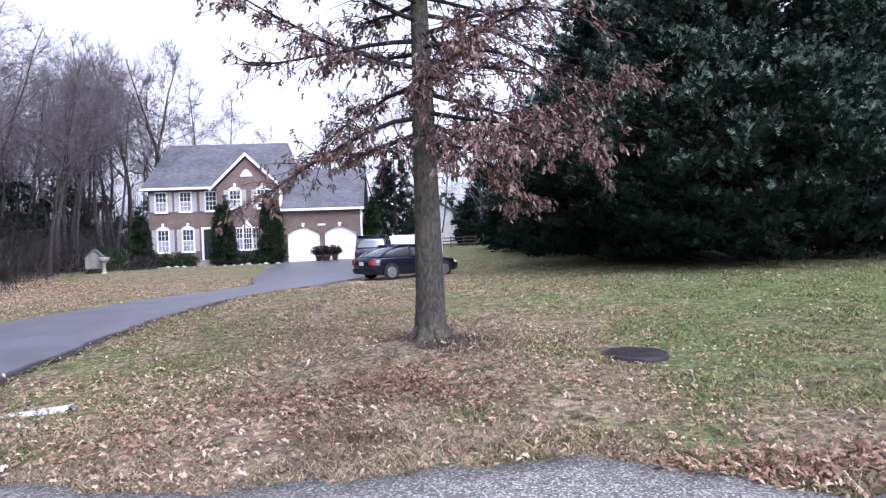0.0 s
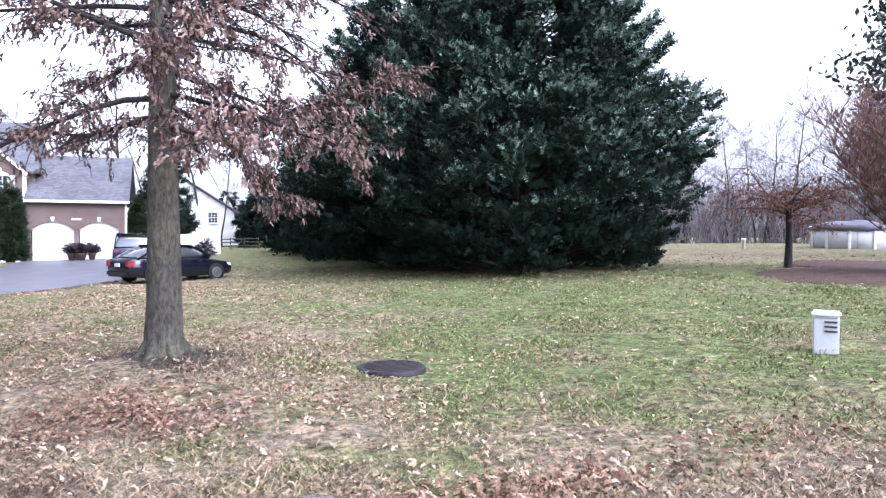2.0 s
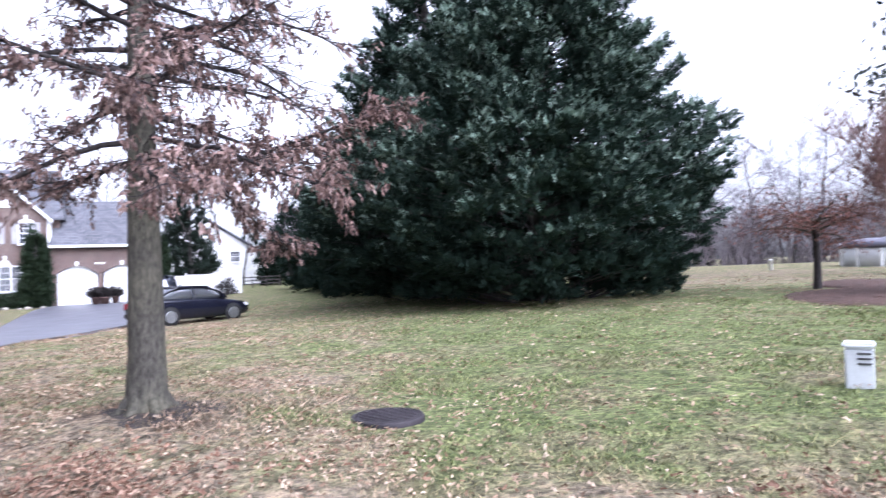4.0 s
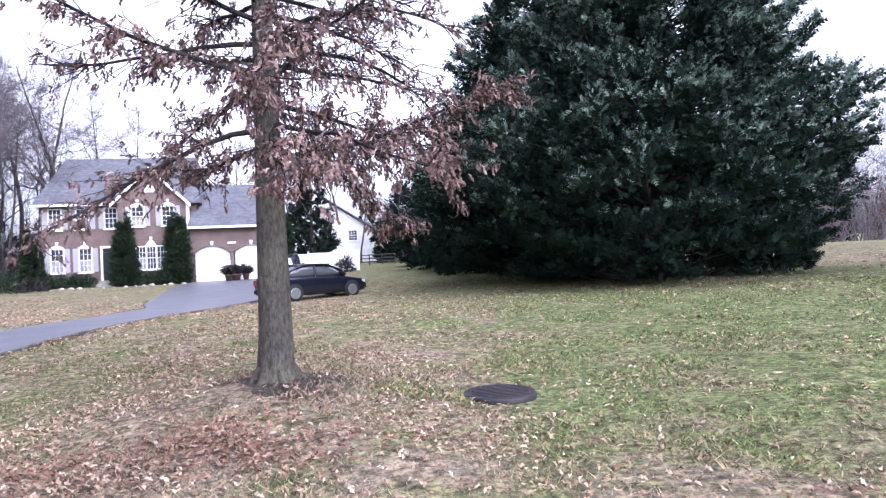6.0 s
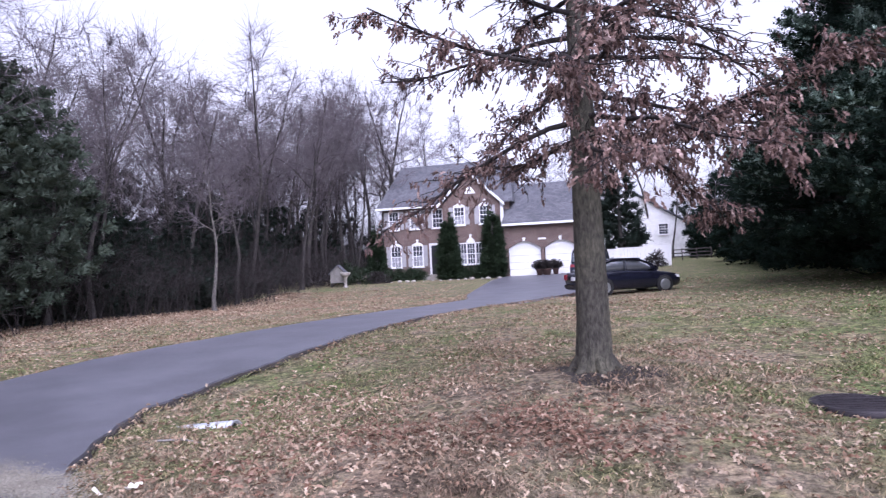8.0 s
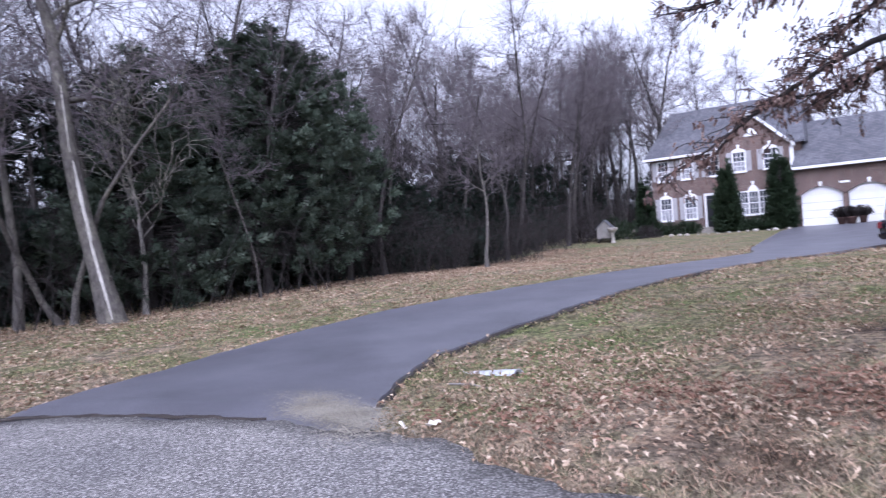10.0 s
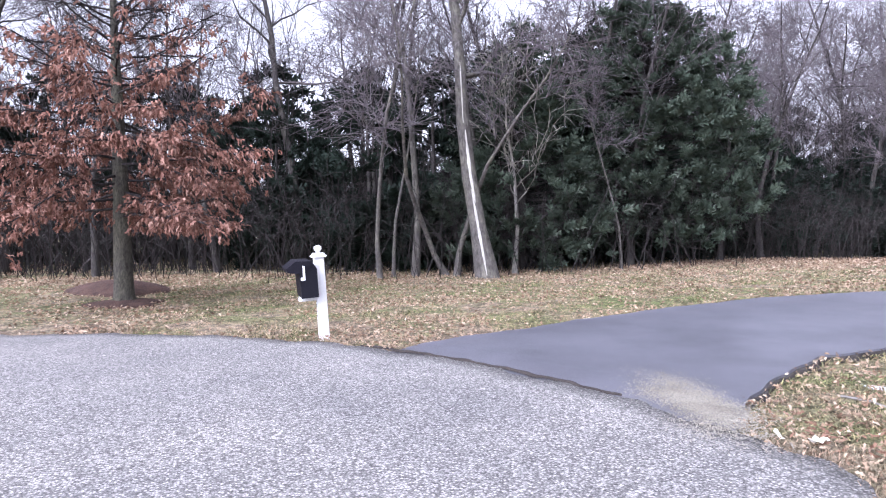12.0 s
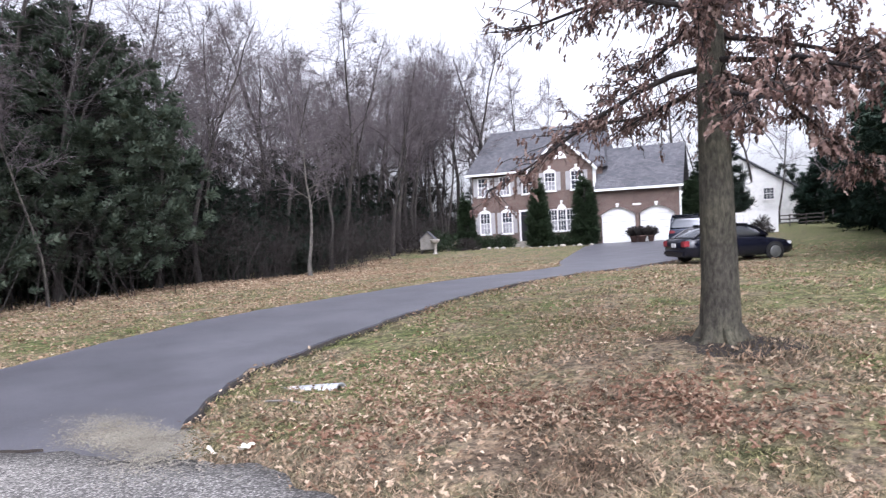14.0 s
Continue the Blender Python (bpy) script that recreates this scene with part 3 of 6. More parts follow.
def make_conifer(seed, height, radius, count, label, mat, profile, bottom=0.35, size=(0.45, 0.75), shape=None, trunk_r=0.22, name="evergreen_tree", group=""):
    """Sprays borne on drooping branches round a trunk; profile(t) gives the reach at a share of the height."""
    rng = np.random.default_rng(seed)
    tree = thing(name, Matrix(), label, "tree", group)
    spine = np.array([(0, 0, -0.15), (0, 0, height * 0.3), (0, 0, height * 0.65), (0, 0, height * 0.97)])
    raw("trunk", *tubes([(spine, [trunk_r * 1.2, trunk_r, trunk_r * 0.6, 0.02])], 8), WOOD_BARK, tree, True)
    branches = max(60, count // 16)
    tb = rng.random(branches) ** 1.12
    az = np.arange(branches) * 2.399963 + rng.normal(0, 0.25, branches)
    reach = radius * np.array([profile(t) for t in tb]) * rng.uniform(0.84, 1.05, branches)
    lines, places, ways = [], [], []
    per = np.maximum(4, (count * (reach + 0.3) / (reach + 0.3).sum()).astype(int))
    for t, a, r, n in zip(tb, az, reach, per):
        z0 = bottom + t * (height - bottom)
        out = np.array((math.cos(a), math.sin(a), 0))
        side = np.array((-out[1], out[0], 0))
        sag = rng.uniform(-0.12, 0.10) - 0.10 * (1 - t) + 0.35 * t
        tuft = max(1, n // 6)
        which = rng.integers(0, tuft, n)
        s = (0.32 + 0.68 * rng.random(tuft) ** 0.55)[which]
        u = rng.normal(0, 0.14, tuft)[which] * r * s
        lift = sag * r * s + 0.16 * r * s**3 + rng.normal(0, 0.24, tuft)[which]
        pos = np.outer(s * r, out) + np.outer(u, side)
        pos[:, 2] = np.maximum(z0 + lift, 0.12)
        places.append(pos)
        w = (out[None] + np.outer(rng.normal(0, 0.35, tuft), side))[which] + rng.normal(0, 0.50, (n, 3))
        w[:, 2] += rng.normal(0.45, 0.25, tuft)[which]
        pos = pos + w * rng.uniform(0.0, 0.12, (n, 1))
        ways.append(w)
        tip = out * r * 0.72
        lines.append((np.array([(0, 0, z0), tip * 0.5 + (0, 0, z0 + sag * r * 0.5), tip + np.array((0, 0, z0 + sag * r))]), [0.035, 0.02, 0.006]))
    tagged(raw("branchwork", *tubes(lines, 3), WOOD_BARK, tree), kind="stuff")
    places, ways = np.concatenate(places), np.concatenate(ways)
    n = len(places)
    raw("crown", *scatter(shape or SPRAY, places, ways, rng.normal(0, 0.9, n), rng.uniform(*size, n)), mat, tree)
    return tree


def make_cypress(seed, height, radius, boughs, per, label, profile, size=(0.20, 0.40), group="", inner=7000):
    """A dense evergreen of fanned, upturned boughs; each carries short sprays, the outer upper ones paler to paint in
    skylight.
    """
    rng = np.random.default_rng(seed)
    tree = thing("evergreen_tree", Matrix(), label, "tree", group)
    spine = np.array([(0, 0, -0.15), (0, 0, height * 0.3), (0, 0, height * 0.65), (0, 0, height * 0.97)])
    raw("trunk", *tubes([(spine, [0.42, 0.35, 0.2, 0.02])], 8), WOOD_BARK, tree, True)
    grid = np.linspace(0, 1, 200)
    weight = np.array([profile(t) for t in grid]) + 0.05
    tb = np.interp(np.sort(rng.random(boughs)), np.cumsum(weight) / weight.sum(), grid)
    az = np.arange(boughs) * 2.399963 + rng.normal(0, 0.3, boughs)
    lobe = 1 + 0.05 * np.sin(3 * az + 9 * tb) + 0.04 * np.sin(7 * az - 15 * tb)
    reach = radius * np.array([profile(t) for t in tb]) * lobe * (1.06 - 0.30 * rng.random(boughs) ** 1.5)
    lines, places, ways, skylit = [], [], [], []
    for t, a, r in zip(tb, az, reach):
        out = np.array((math.cos(a), math.sin(a), 0.0))
        side = np.array((-out[1], out[0], 0.0))
        ln = max(0.6, min(1.9, 0.42 * r)) * rng.uniform(0.75, 1.2)
        z0 = 0.35 + t * (height - 0.35)
        rise = (rng.normal(0.16, 0.12) + 0.45 * t) * ln
        root = out * max(0.0, r - ln) + np.array((0, 0, z0 - 0.3 * rise))
        s = rng.random(per) ** 0.55
        u = rng.normal(0, 0.25, per) * ln * (1.1 - 0.75 * s)
        dz = rng.normal(0, 0.13, per) * (1.2 - 0.6 * s) - 0.25 * np.abs(u)
        pos = root + np.outer(s * ln, out) + np.outer(u, side)
        pos[:, 2] += rise * s * s + dz
        pos[:, 2] = np.maximum(pos[:, 2], 0.15 + 0.2 * rng.random(per))
        w = out[None] * (0.7 + rng.normal(0, 0.3, per))[:, None] + np.outer(u * 1.6 / ln + rng.normal(0, 0.5, per), side)
        w[:, 2] += 0.4 + rng.normal(0, 0.4, per)
        places.append(pos)
        ways.append(w)
        # Pale sprays thin out downwards, so shade on the low boughs is painted in.
        skylit.append((s > 0.42) & (dz > -0.02 - 0.2 * np.abs(u)) & (rng.random(per) < 0.92 * np.clip((z0 - 1.2) / 3.0, 0.0, 1.0)))
        lines.append((np.array([out * 0.1 + (0, 0, z0 - 0.5 * ln), root, root + out * ln * 0.8 + np.array((0, 0, rise * 0.6))]), [0.04, 0.025, 0.006]))
    tagged(raw("branchwork", *tubes(lines, 3), WOOD_BARK, tree), kind="stuff")
    places, ways, skylit = np.concatenate(places), np.concatenate(ways), np.concatenate(skylit)
    q = rng.integers(0, len(places), inner)
    f = rng.uniform(0.5, 0.85, inner)
    tagged(raw("inner_crown", *scatter(FINE_SPRAY, places[q] * np.stack([f, f, np.ones(inner)], -1), ways[q], rng.uniform(-3, 3, inner), rng.uniform(0.40, 0.60, inner)), PINE, tree), kind="stuff")
    for name, on, mat in (("new_growth", skylit, PINE_SKYLIT), ("crown", ~skylit, PINE)):
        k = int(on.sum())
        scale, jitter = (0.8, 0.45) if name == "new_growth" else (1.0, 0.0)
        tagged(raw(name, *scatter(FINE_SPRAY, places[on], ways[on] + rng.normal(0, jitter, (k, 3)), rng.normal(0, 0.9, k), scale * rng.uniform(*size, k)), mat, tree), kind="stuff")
    return tree


# ---- ground, road, drive ----
def steps(*runs):
    out = []
    for a, b, d in runs:
        out.append(np.arange(a, b, d))
    return np.unique(np.round(np.concatenate(out), 4))


def build_ground():
    xs = steps((-900, -120, 60), (-120, -40, 5), (-40, -14, 1.0), (-14, 14, 0.28), (14, 40, 1.0), (40, 120, 5), (120, 960, 60))
    ys = steps((-900, -60, 60), (-60, -12, 4), (-12, 14, 0.28), (14, 64, 1.0), (64, 140, 5), (140, 960, 60))
    gx, gy = np.meshgrid(xs, ys, indexing="ij")
    gz = land(gx, gy)
    near = np.exp(-(np.maximum(0, np.hypot(gx, gy - 4) - 16) / 4) ** 2)
    rough = 0.018 * np.sin(gx * 2.1 + 0.7 * np.sin(gy * 1.3)) * np.sin(gy * 1.7) + 0.012 * np.sin(gx * 5.3 + gy * 3.7)
    paved = on_road(gx, gy, 0.35) | on_drive(gx, gy, 0.35)
    gz = gz + np.where(paved, -0.05, rough * near)
    v = np.stack([gx, gy, gz], -1).reshape(-1, 3)
    ny = len(ys)
    i, j = np.meshgrid(np.arange(len(xs) - 1), np.arange(ny - 1), indexing="ij")
    q = np.stack([i * ny + j, (i + 1) * ny + j, (i + 1) * ny + j + 1, i * ny + j + 1], -1).reshape(-1, 4)
    tagged(raw("ground", v, q, LAWN, None, True), "winter lawn of patchy green and tan grass", "ground", kind="structure")


def build_road():
    ang = np.linspace(-math.pi, math.pi, 720, endpoint=False)
    cx, cy = ROAD_C
    rr = np.full(720, 9.35)
    for _ in range(4):
        rr = road_radius(cx + rr * np.cos(ang), ang)
    share = np.concatenate([np.linspace(0, 0.96, 26), [1.0, 1.0]])
    v, rows = [], len(share)
    for k, s in enumerate(share):
        x, y = cx + s * rr * np.cos(ang), cy + s * rr * np.sin(ang)
        z = land(x, y) + (0.03 if k < rows - 1 else -0.12) - 0.012 * (s > 0.99)
        v.append(np.stack([x, y, z], -1))
    v = np.concatenate(v)
    k, i = np.meshgrid(np.arange(rows - 1), np.arange(720), indexing="ij")
    q = np.stack([k * 720 + i, (k + 1) * 720 + i, (k + 1) * 720 + (i + 1) % 720, k * 720 + (i + 1) % 720], -1).reshape(-1, 4)
    tagged(raw("road", v, q, CHIP, None, True), "grey chip-seal turning circle with ragged grassy edge", "road", kind="structure")
    ys = np.arange(-90, -12, 3.0)
    v = np.concatenate([np.stack([np.full_like(ys, x), ys, land(x, ys) + 0.034], -1) for x in (-6.1, -2.5, 1.1)])
    n = len(ys)
    q = np.concatenate([np.stack([np.arange(n - 1), np.arange(n - 1) + n, np.arange(n - 1) + n + 1, np.arange(n - 1) + 1], -1) + k * n for k in (0, 1)])
    tagged(raw("road", v, q, CHIP, None, True), "grey chip-seal lane leading to the turning circle", "road", kind="structure")


def build_drive():
    ys = np.concatenate([np.arange(2.2, 14, 0.14), np.arange(14, 57.41, 0.7)])
    a, b = drive_edges(ys)
    cols = [a - 0.05, a, *[a + (b - a) * s for s in np.linspace(0.06, 0.94, 13)], b, b + 0.05]
    v = []
    for k, x in enumerate(cols):
        z = land(x, ys) + 0.040 - (0.16 if k in (0, len(cols) - 1) else 0)
        under = (np.hypot(x - ROAD_C[0], ys - ROAD_C[1]) - 9.42) / 0.5
        z = z - 0.040 * np.clip(1 - under, 0, 1)
        v.append(np.stack([x, ys, z], -1))
    v, n = np.concatenate(v), len(ys)
    k, i = np.meshgrid(np.arange(len(cols) - 1), np.arange(n - 1), indexing="ij")
    q = np.stack([k * n + i, (k + 1) * n + i, (k + 1) * n + i + 1, k * n + i + 1], -1).reshape(-1, 4)
    tagged(raw("driveway", v, q, ASPHALT, None, False), "curving blacktop driveway with a crisp dark edge", "driveway", kind="structure")
    # cracked dark seam where the blacktop meets the chip seal
    ang = np.linspace(math.radians(105), math.radians(126.5), 90)
    wig = 0.02 * np.sin(ang * 90) + 0.012 * np.sin(ang * 210)
    wide = (0.011 + 0.005 * np.sin(ang * 130)) * np.clip(np.arange(90) / 12, 0.05, 1)
    v = np.concatenate([np.stack([ROAD_C[0] + r * np.cos(ang), ROAD_C[1] + r * np.sin(ang), land(ROAD_C[0] + r * np.cos(ang), ROAD_C[1] + r * np.sin(ang)) + z], -1)
                        for r, z in ((9.40 + wig - 2.2 * wide, 0.01), (9.40 + wig - wide, 0.034), (9.40 + wig + wide, 0.034), (9.40 + wig + 2.2 * wide, 0.01))])
    k, i = np.meshgrid(np.arange(3), np.arange(89), indexing="ij")
    q = np.stack([k * 90 + i, k * 90 + i + 1, (k + 1) * 90 + i + 1, (k + 1) * 90 + i], -1).reshape(-1, 4)
    tagged(raw("seam", v, q, SOIL, None, True), "cracked dark seam between driveway and road", "road seam", kind="structure")
    # bare dark soil along the lawn side
    ys = np.arange(4.6, 24.0, 0.11)
    b = drive_edges(ys)[1]
    w = 0.07 + 0.03 * np.sin(ys * 5.3) * np.sin(ys * 2.1 + 1) + 0.03 * np.sin(ys * 17)
    v = np.concatenate([np.stack([x, ys, land(x, ys) + z], -1) for x, z in ((b - 0.03, -0.02), (b + 0.02, 0.022), (b + 0.02 + 0.6 * w, 0.026), (b + 0.02 + w, -0.03))])
    n = len(ys)
    k, i = np.meshgrid(np.arange(3), np.arange(n - 1), indexing="ij")
    q = np.stack([k * n + i, (k + 1) * n + i, (k + 1) * n + i + 1, k * n + i + 1], -1).reshape(-1, 4)
    tagged(raw("soil_edge", v, q, SOIL, None, True), "strip of bare dark soil beside the driveway", "soil", kind="structure")


def blotch(name, x, y, rx, ry, turn, lift, mat, label, category, seed, kind="structure", dome=0.0):
    """An uneven patch lying on the ground."""
    rng = np.random.default_rng(seed)
    ang = np.linspace(0, 2 * math.pi, 64, endpoint=False)
    wob = 1 + sum(rng.normal(0, 0.22 / k) * np.sin(k * ang + rng.random() * 6) for k in range(2, 11))
    v = []
    for s in (0.0, 0.35, 0.7, 0.92, 1.0):
        px, py = s * rx * wob * np.cos(ang), s * ry * wob * np.sin(ang)
        gx, gy = x + px * math.cos(turn) - py * math.sin(turn), y + px * math.sin(turn) + py * math.cos(turn)
        z = land(gx, gy) + lift + dome * (1 - s * s) - (0.09 if s == 1.0 else 0)
        v.append(np.stack([gx, gy, z], -1))
    k, i = np.meshgrid(np.arange(4), np.arange(64), indexing="ij")
    q = np.stack([k * 64 + i, (k + 1) * 64 + i, (k + 1) * 64 + (i + 1) % 64, k * 64 + (i + 1) % 64], -1).reshape(-1, 4)
    return tagged(raw(name, np.concatenate(v), q, mat, None, True), label, category, kind=kind)


build_ground()
build_road()
build_drive()


# ---- brick house ----
BASE = -0.38


def arch_points(x0, x1, z0, z1, rise, n=10):
    """Outline of an opening with a segmental arch."""
    pts = [(x0, z0), (x1, z0)]
    for i in range(n + 1):
        t = i / n
        pts.append((x1 + (x0 - x1) * t, z1 + rise * math.sin(math.pi * t)))
    return pts


def window(house, x0, x1, z0, z1, y, rise=0.0, shutters=True, lower_curtain=False):
    """A sash window: frame with panes, bars, sill, keystone and shutters under it."""
    fr = bmesh.new()
    t = 0.10
    box(fr, x0 - t, x0, y - 0.06, y + 0.08, z0 - t, z1 + t)
    box(fr, x1, x1 + t, y - 0.06, y + 0.08, z0 - t, z1 + t)
    box(fr, x0, x1, y - 0.06, y + 0.08, z1, z1 + t)
    box(fr, x0, x1, y - 0.08, y + 0.08, z0 - t, z0)
    frame_part = part("window", fr, TRIM, house)
    zm = (z0 + z1) / 2
    part("pane", boxed(x0, x1, y - 0.005, y + 0.02, zm, z1), PANE, frame_part)
    part("pane", boxed(x0, x1, y - 0.015, y + 0.01, z0, zm), CURTAIN_PANE if lower_curtain else PANE, frame_part)
    bars = bmesh.new()
    w = x1 - x0
    for k in (1, 2):
        box(bars, x0 + w * k / 3 - 0.02, x0 + w * k / 3 + 0.02, y - 0.04, y - 0.016, z0, z1)
    for k in (1, 3):
        z = z0 + (z1 - z0) * k / 4
        box(bars, x0, x1, y - 0.038, y - 0.017, z - 0.018, z + 0.018)
    box(bars, x0, x1, y - 0.045, y - 0.018, zm - 0.035, zm + 0.035)
    part("window_grille", bars, TRIM, frame_part)
    part("window_sill", boxed(x0 - 0.16, x1 + 0.16, y - 0.13, y + 0.02, z0 - t - 0.07, z0 - t + 0.004), TRIM, frame_part)
    if rise:
        part("fanlight", slab(arch_points(x0 - t, x1 + t, z1 + t + 0.005, z1 + t + 0.05, rise), y - 0.07, y + 0.05), TRIM, frame_part)
        part("brick_arch", slab(arch_points(x0 - 0.24, x1 + 0.24, z1 + t, z1 + t + 0.12, rise + 0.1), y - 0.03, y + 0.04), BRICK, frame_part)
        xm = (x0 + x1) / 2
        part("keystone", slab([(xm - 0.07, z1 + t + rise), (xm + 0.07, z1 + t + rise), (xm + 0.11, z1 + t + rise + 0.32), (xm - 0.11, z1 + t + rise + 0.32)], y - 0.09, y + 0.04), TRIM, frame_part)
    if shutters:
        for a, b in ((x0 - 0.52, x0 - 0.13), (x1 + 0.13, x1 + 0.52)):
            sh = boxed(a, b, y - 0.05, y - 0.012, z0 - 0.05, z1 + 0.06)
            box(sh, a, b, y - 0.062, y - 0.05, (z0 + z1) / 2 - 0.05, (z0 + z1) / 2 + 0.05)
            part("shutter", sh, SHUTTER, frame_part, "grey louvred shutter")


def roof_slab(quad, thick=0.16):
    """A roof plane from four corners, pushed down by its thickness."""
    bm = bmesh.new()
    top = [bm.verts.new(p) for p in quad]
    low = [bm.verts.new((p[0], p[1], p[2] - thick)) for p in quad]
    n = len(quad)
    bm.faces.new(top)
    bm.faces.new(list(reversed(low)))
    for i in range(n):
        bm.faces.new((top[i], low[i], low[(i + 1) % n], top[(i + 1) % n]))
    bmesh.ops.recalc_face_normals(bm, faces=bm.faces)
    return bm


def build_brick_house():
    h = thing("house", Matrix(), "two-storey red brick house with white trim and double garage", "house")
    # main block, gable bay and garage wing
    part("wall", boxed(-23.1, -11.0, 58.5, 66.5, BASE, 6.45), BRICK, h)
    part("wall", slab([(-17.0, BASE), (-11.7, BASE), (-11.7, 6.3), (-14.4, 8.85), (-17.0, 6.3)], 57.72, 58.5), BRICK, h)
    gz = BASE
    wall = bmesh.new()
    for a, b in ((-11.4, -11.1), (-8.2, -7.92), (-5.1, -4.68)):
        box(wall, a, b, 57.42, 57.75, gz, 4.25)
    for a, b in ((-11.1, -8.2), (-7.92, -5.1)):
        pts = [(a, 4.25), (a, 2.05)] + [(a + (b - a) * i / 12, 2.05 + 0.62 * math.sin(math.pi * i / 12)) for i in range(1, 12)] + [(b, 2.05), (b, 4.25)]
        tmp = slab(pts, 57.42, 57.75)
        me = bpy.data.meshes.new("tmp")
        tmp.to_mesh(me)
        tmp.free()
        wall.from_mesh(me)
        bpy.data.meshes.remove(me)
    part("garage_front", wall, BRICK, h)
    part("wall", boxed(-11.38, -4.70, 58.2, 64.5, gz, 4.2), SIDING, h, "white lap-sided garage wall")
    part("side_wall", slab([(57.76, gz), (64.5, gz), (64.5, 4.2), (61.0, 7.6), (57.76, 4.2)], -4.69, -4.60), SIDING, h, "white lap-sided gable end")
    h.children[-1].matrix_basis = Matrix(((0, 1, 0, 0), (1, 0, 0, 0), (0, 0, 1, 0), (0, 0, 0, 1)))
    # roofs
    part("roof", roof_slab([(-23.55, 57.95, 6.42), (-10.6, 57.95, 6.42), (-11.6, 62.5, 10.7), (-22.45, 62.5, 10.7)]), SHINGLE, h, "grey shingle roof")
    part("roof", roof_slab([(-23.55, 67.0, 6.42), (-22.45, 62.5, 10.7), (-11.6, 62.5, 10.7), (-10.6, 67.0, 6.42)]), SHINGLE, h)
    part("roof", roof_slab([(-23.55, 57.95, 6.42), (-22.45, 62.5, 10.7), (-23.55, 67.0, 6.42)]), SHINGLE, h)
    part("roof", roof_slab([(-10.6, 57.95, 6.42), (-10.6, 67.0, 6.42), (-11.6, 62.5, 10.7)]), SHINGLE, h)
    part("bay_roof", roof_slab([(-17.5, 57.45, 6.22), (-14.4, 57.45, 9.2), (-14.4, 61.0, 9.2), (-17.5, 58.0, 6.22)]), SHINGLE, h)
    part("bay_roof", roof_slab([(-14.4, 57.45, 9.2), (-11.3, 57.45, 6.22), (-11.3, 58.0, 6.22), (-14.4, 61.0, 9.2)]), SHINGLE, h)
    part("garage_roof", roof_slab([(-11.45, 57.0, 4.25), (-4.35, 57.0, 4.25), (-4.35, 61.0, 8.0), (-11.45, 61.0, 8.0)]), SHINGLE, h)
    part("garage_roof", roof_slab([(-11.45, 65.0, 4.25), (-11.45, 61.0, 8.0), (-4.35, 61.0, 8.0), (-4.35, 65.0, 4.25)]), SHINGLE, h)
    # white gutters, rakes, corner boards
    part("gutter", boxed(-23.6, -17.3, 57.82, 57.96, 6.22, 6.42, 0.02), TRIM, h)
    part("gutter", boxed(-11.45, -4.32, 56.86, 57.01, 4.06, 4.26, 0.02), TRIM, h)
    for s in (-1, 1):
        x = -14.4
        part("rake_board", slab([(x, 9.24), (x + s * 3.16, 6.20), (x + s * 3.16, 5.94), (x, 8.96)], 57.38, 57.46), TRIM, h)
        part("rake_board", slab([(61.0, 8.05), (61.0 + s * 4.05, 4.25), (61.0 + s * 4.05, 3.97), (61.0, 7.75)], -4.40, -4.33), TRIM, h)
        h.children[-1].matrix_basis = Matrix(((0, 1, 0, 0), (1, 0, 0, 0), (0, 0, 1, 0), (0, 0, 0, 1)))
    part("corner_board", boxed(-11.66, -11.42, 57.66, 57.9, 4.3, 6.3), TRIM, h)
    part("corner_board", boxed(-4.70, -4.56, 57.38, 57.56, BASE, 4.1), TRIM, h)
    for a in (-22.44, -20.34, -18.16):
        window(h, a, a + 0.88, 4.42, 6.0, 58.46, 0, True, a != -18.16)
    for a in (-22.36, -20.22):
        window(h, a, a + 0.88, 0.92, 2.75, 58.46, 0.2, True, True)
    for a in (-15.85, -13.5):
        window(h, a, a + 0.86, 4.5, 6.0, 57.68, 0.2, True, a < -15)
    # triple window with a raised arched middle light
    window(h, -15.62, -14.92, 0.95, 2.72, 57.68, 0, False, True)
    window(h, -14.00, -13.30, 0.95, 2.72, 57.68, 0, False, True)
    window(h, -14.78, -14.14, 0.95, 2.72, 57.64, 0.42, False, False)
    part("lunette", slab([(-14.95 + 1.1 * i / 12, 7.2 + 0.62 * math.sin(math.pi * i / 12)) for i in range(13)], 57.64, 57.74), TRIM, h, "white half-round gable window")
    # front door in a white surround
    door = part("door_surround", box(box(boxed(-18.62, -18.44, 58.36, 58.5, 0.1, 2.75), -17.4, -17.22, 58.36, 58.5, 0.1, 2.75), -18.62, -17.22, 58.34, 58.5, 2.75, 2.95), TRIM, h)
    part("front_door", boxed(-18.44, -17.4, 58.42, 58.5, 0.12, 2.4), DOOR_PAINT, door, "dark front door")
    part("transom", boxed(-18.44, -17.4, 58.43, 58.5, 2.45, 2.72), PANE, door)
    part("wreath", turned([(0.22, -0.03), (0.30, 0.0), (0.22, 0.03), (0.14, 0.0)], 14), ARBOR, door)
    door.children[-1].matrix_basis = pose(-17.92, 58.38, 1.9, 90)
    step = part("front_step", boxed(-19.0, -16.9, 57.3, 58.36, BASE, 0.1), STONE, h)
    part("lower_step", boxed(-18.9, -17.0, 56.9, 57.3, BASE, -0.1), STONE, step)
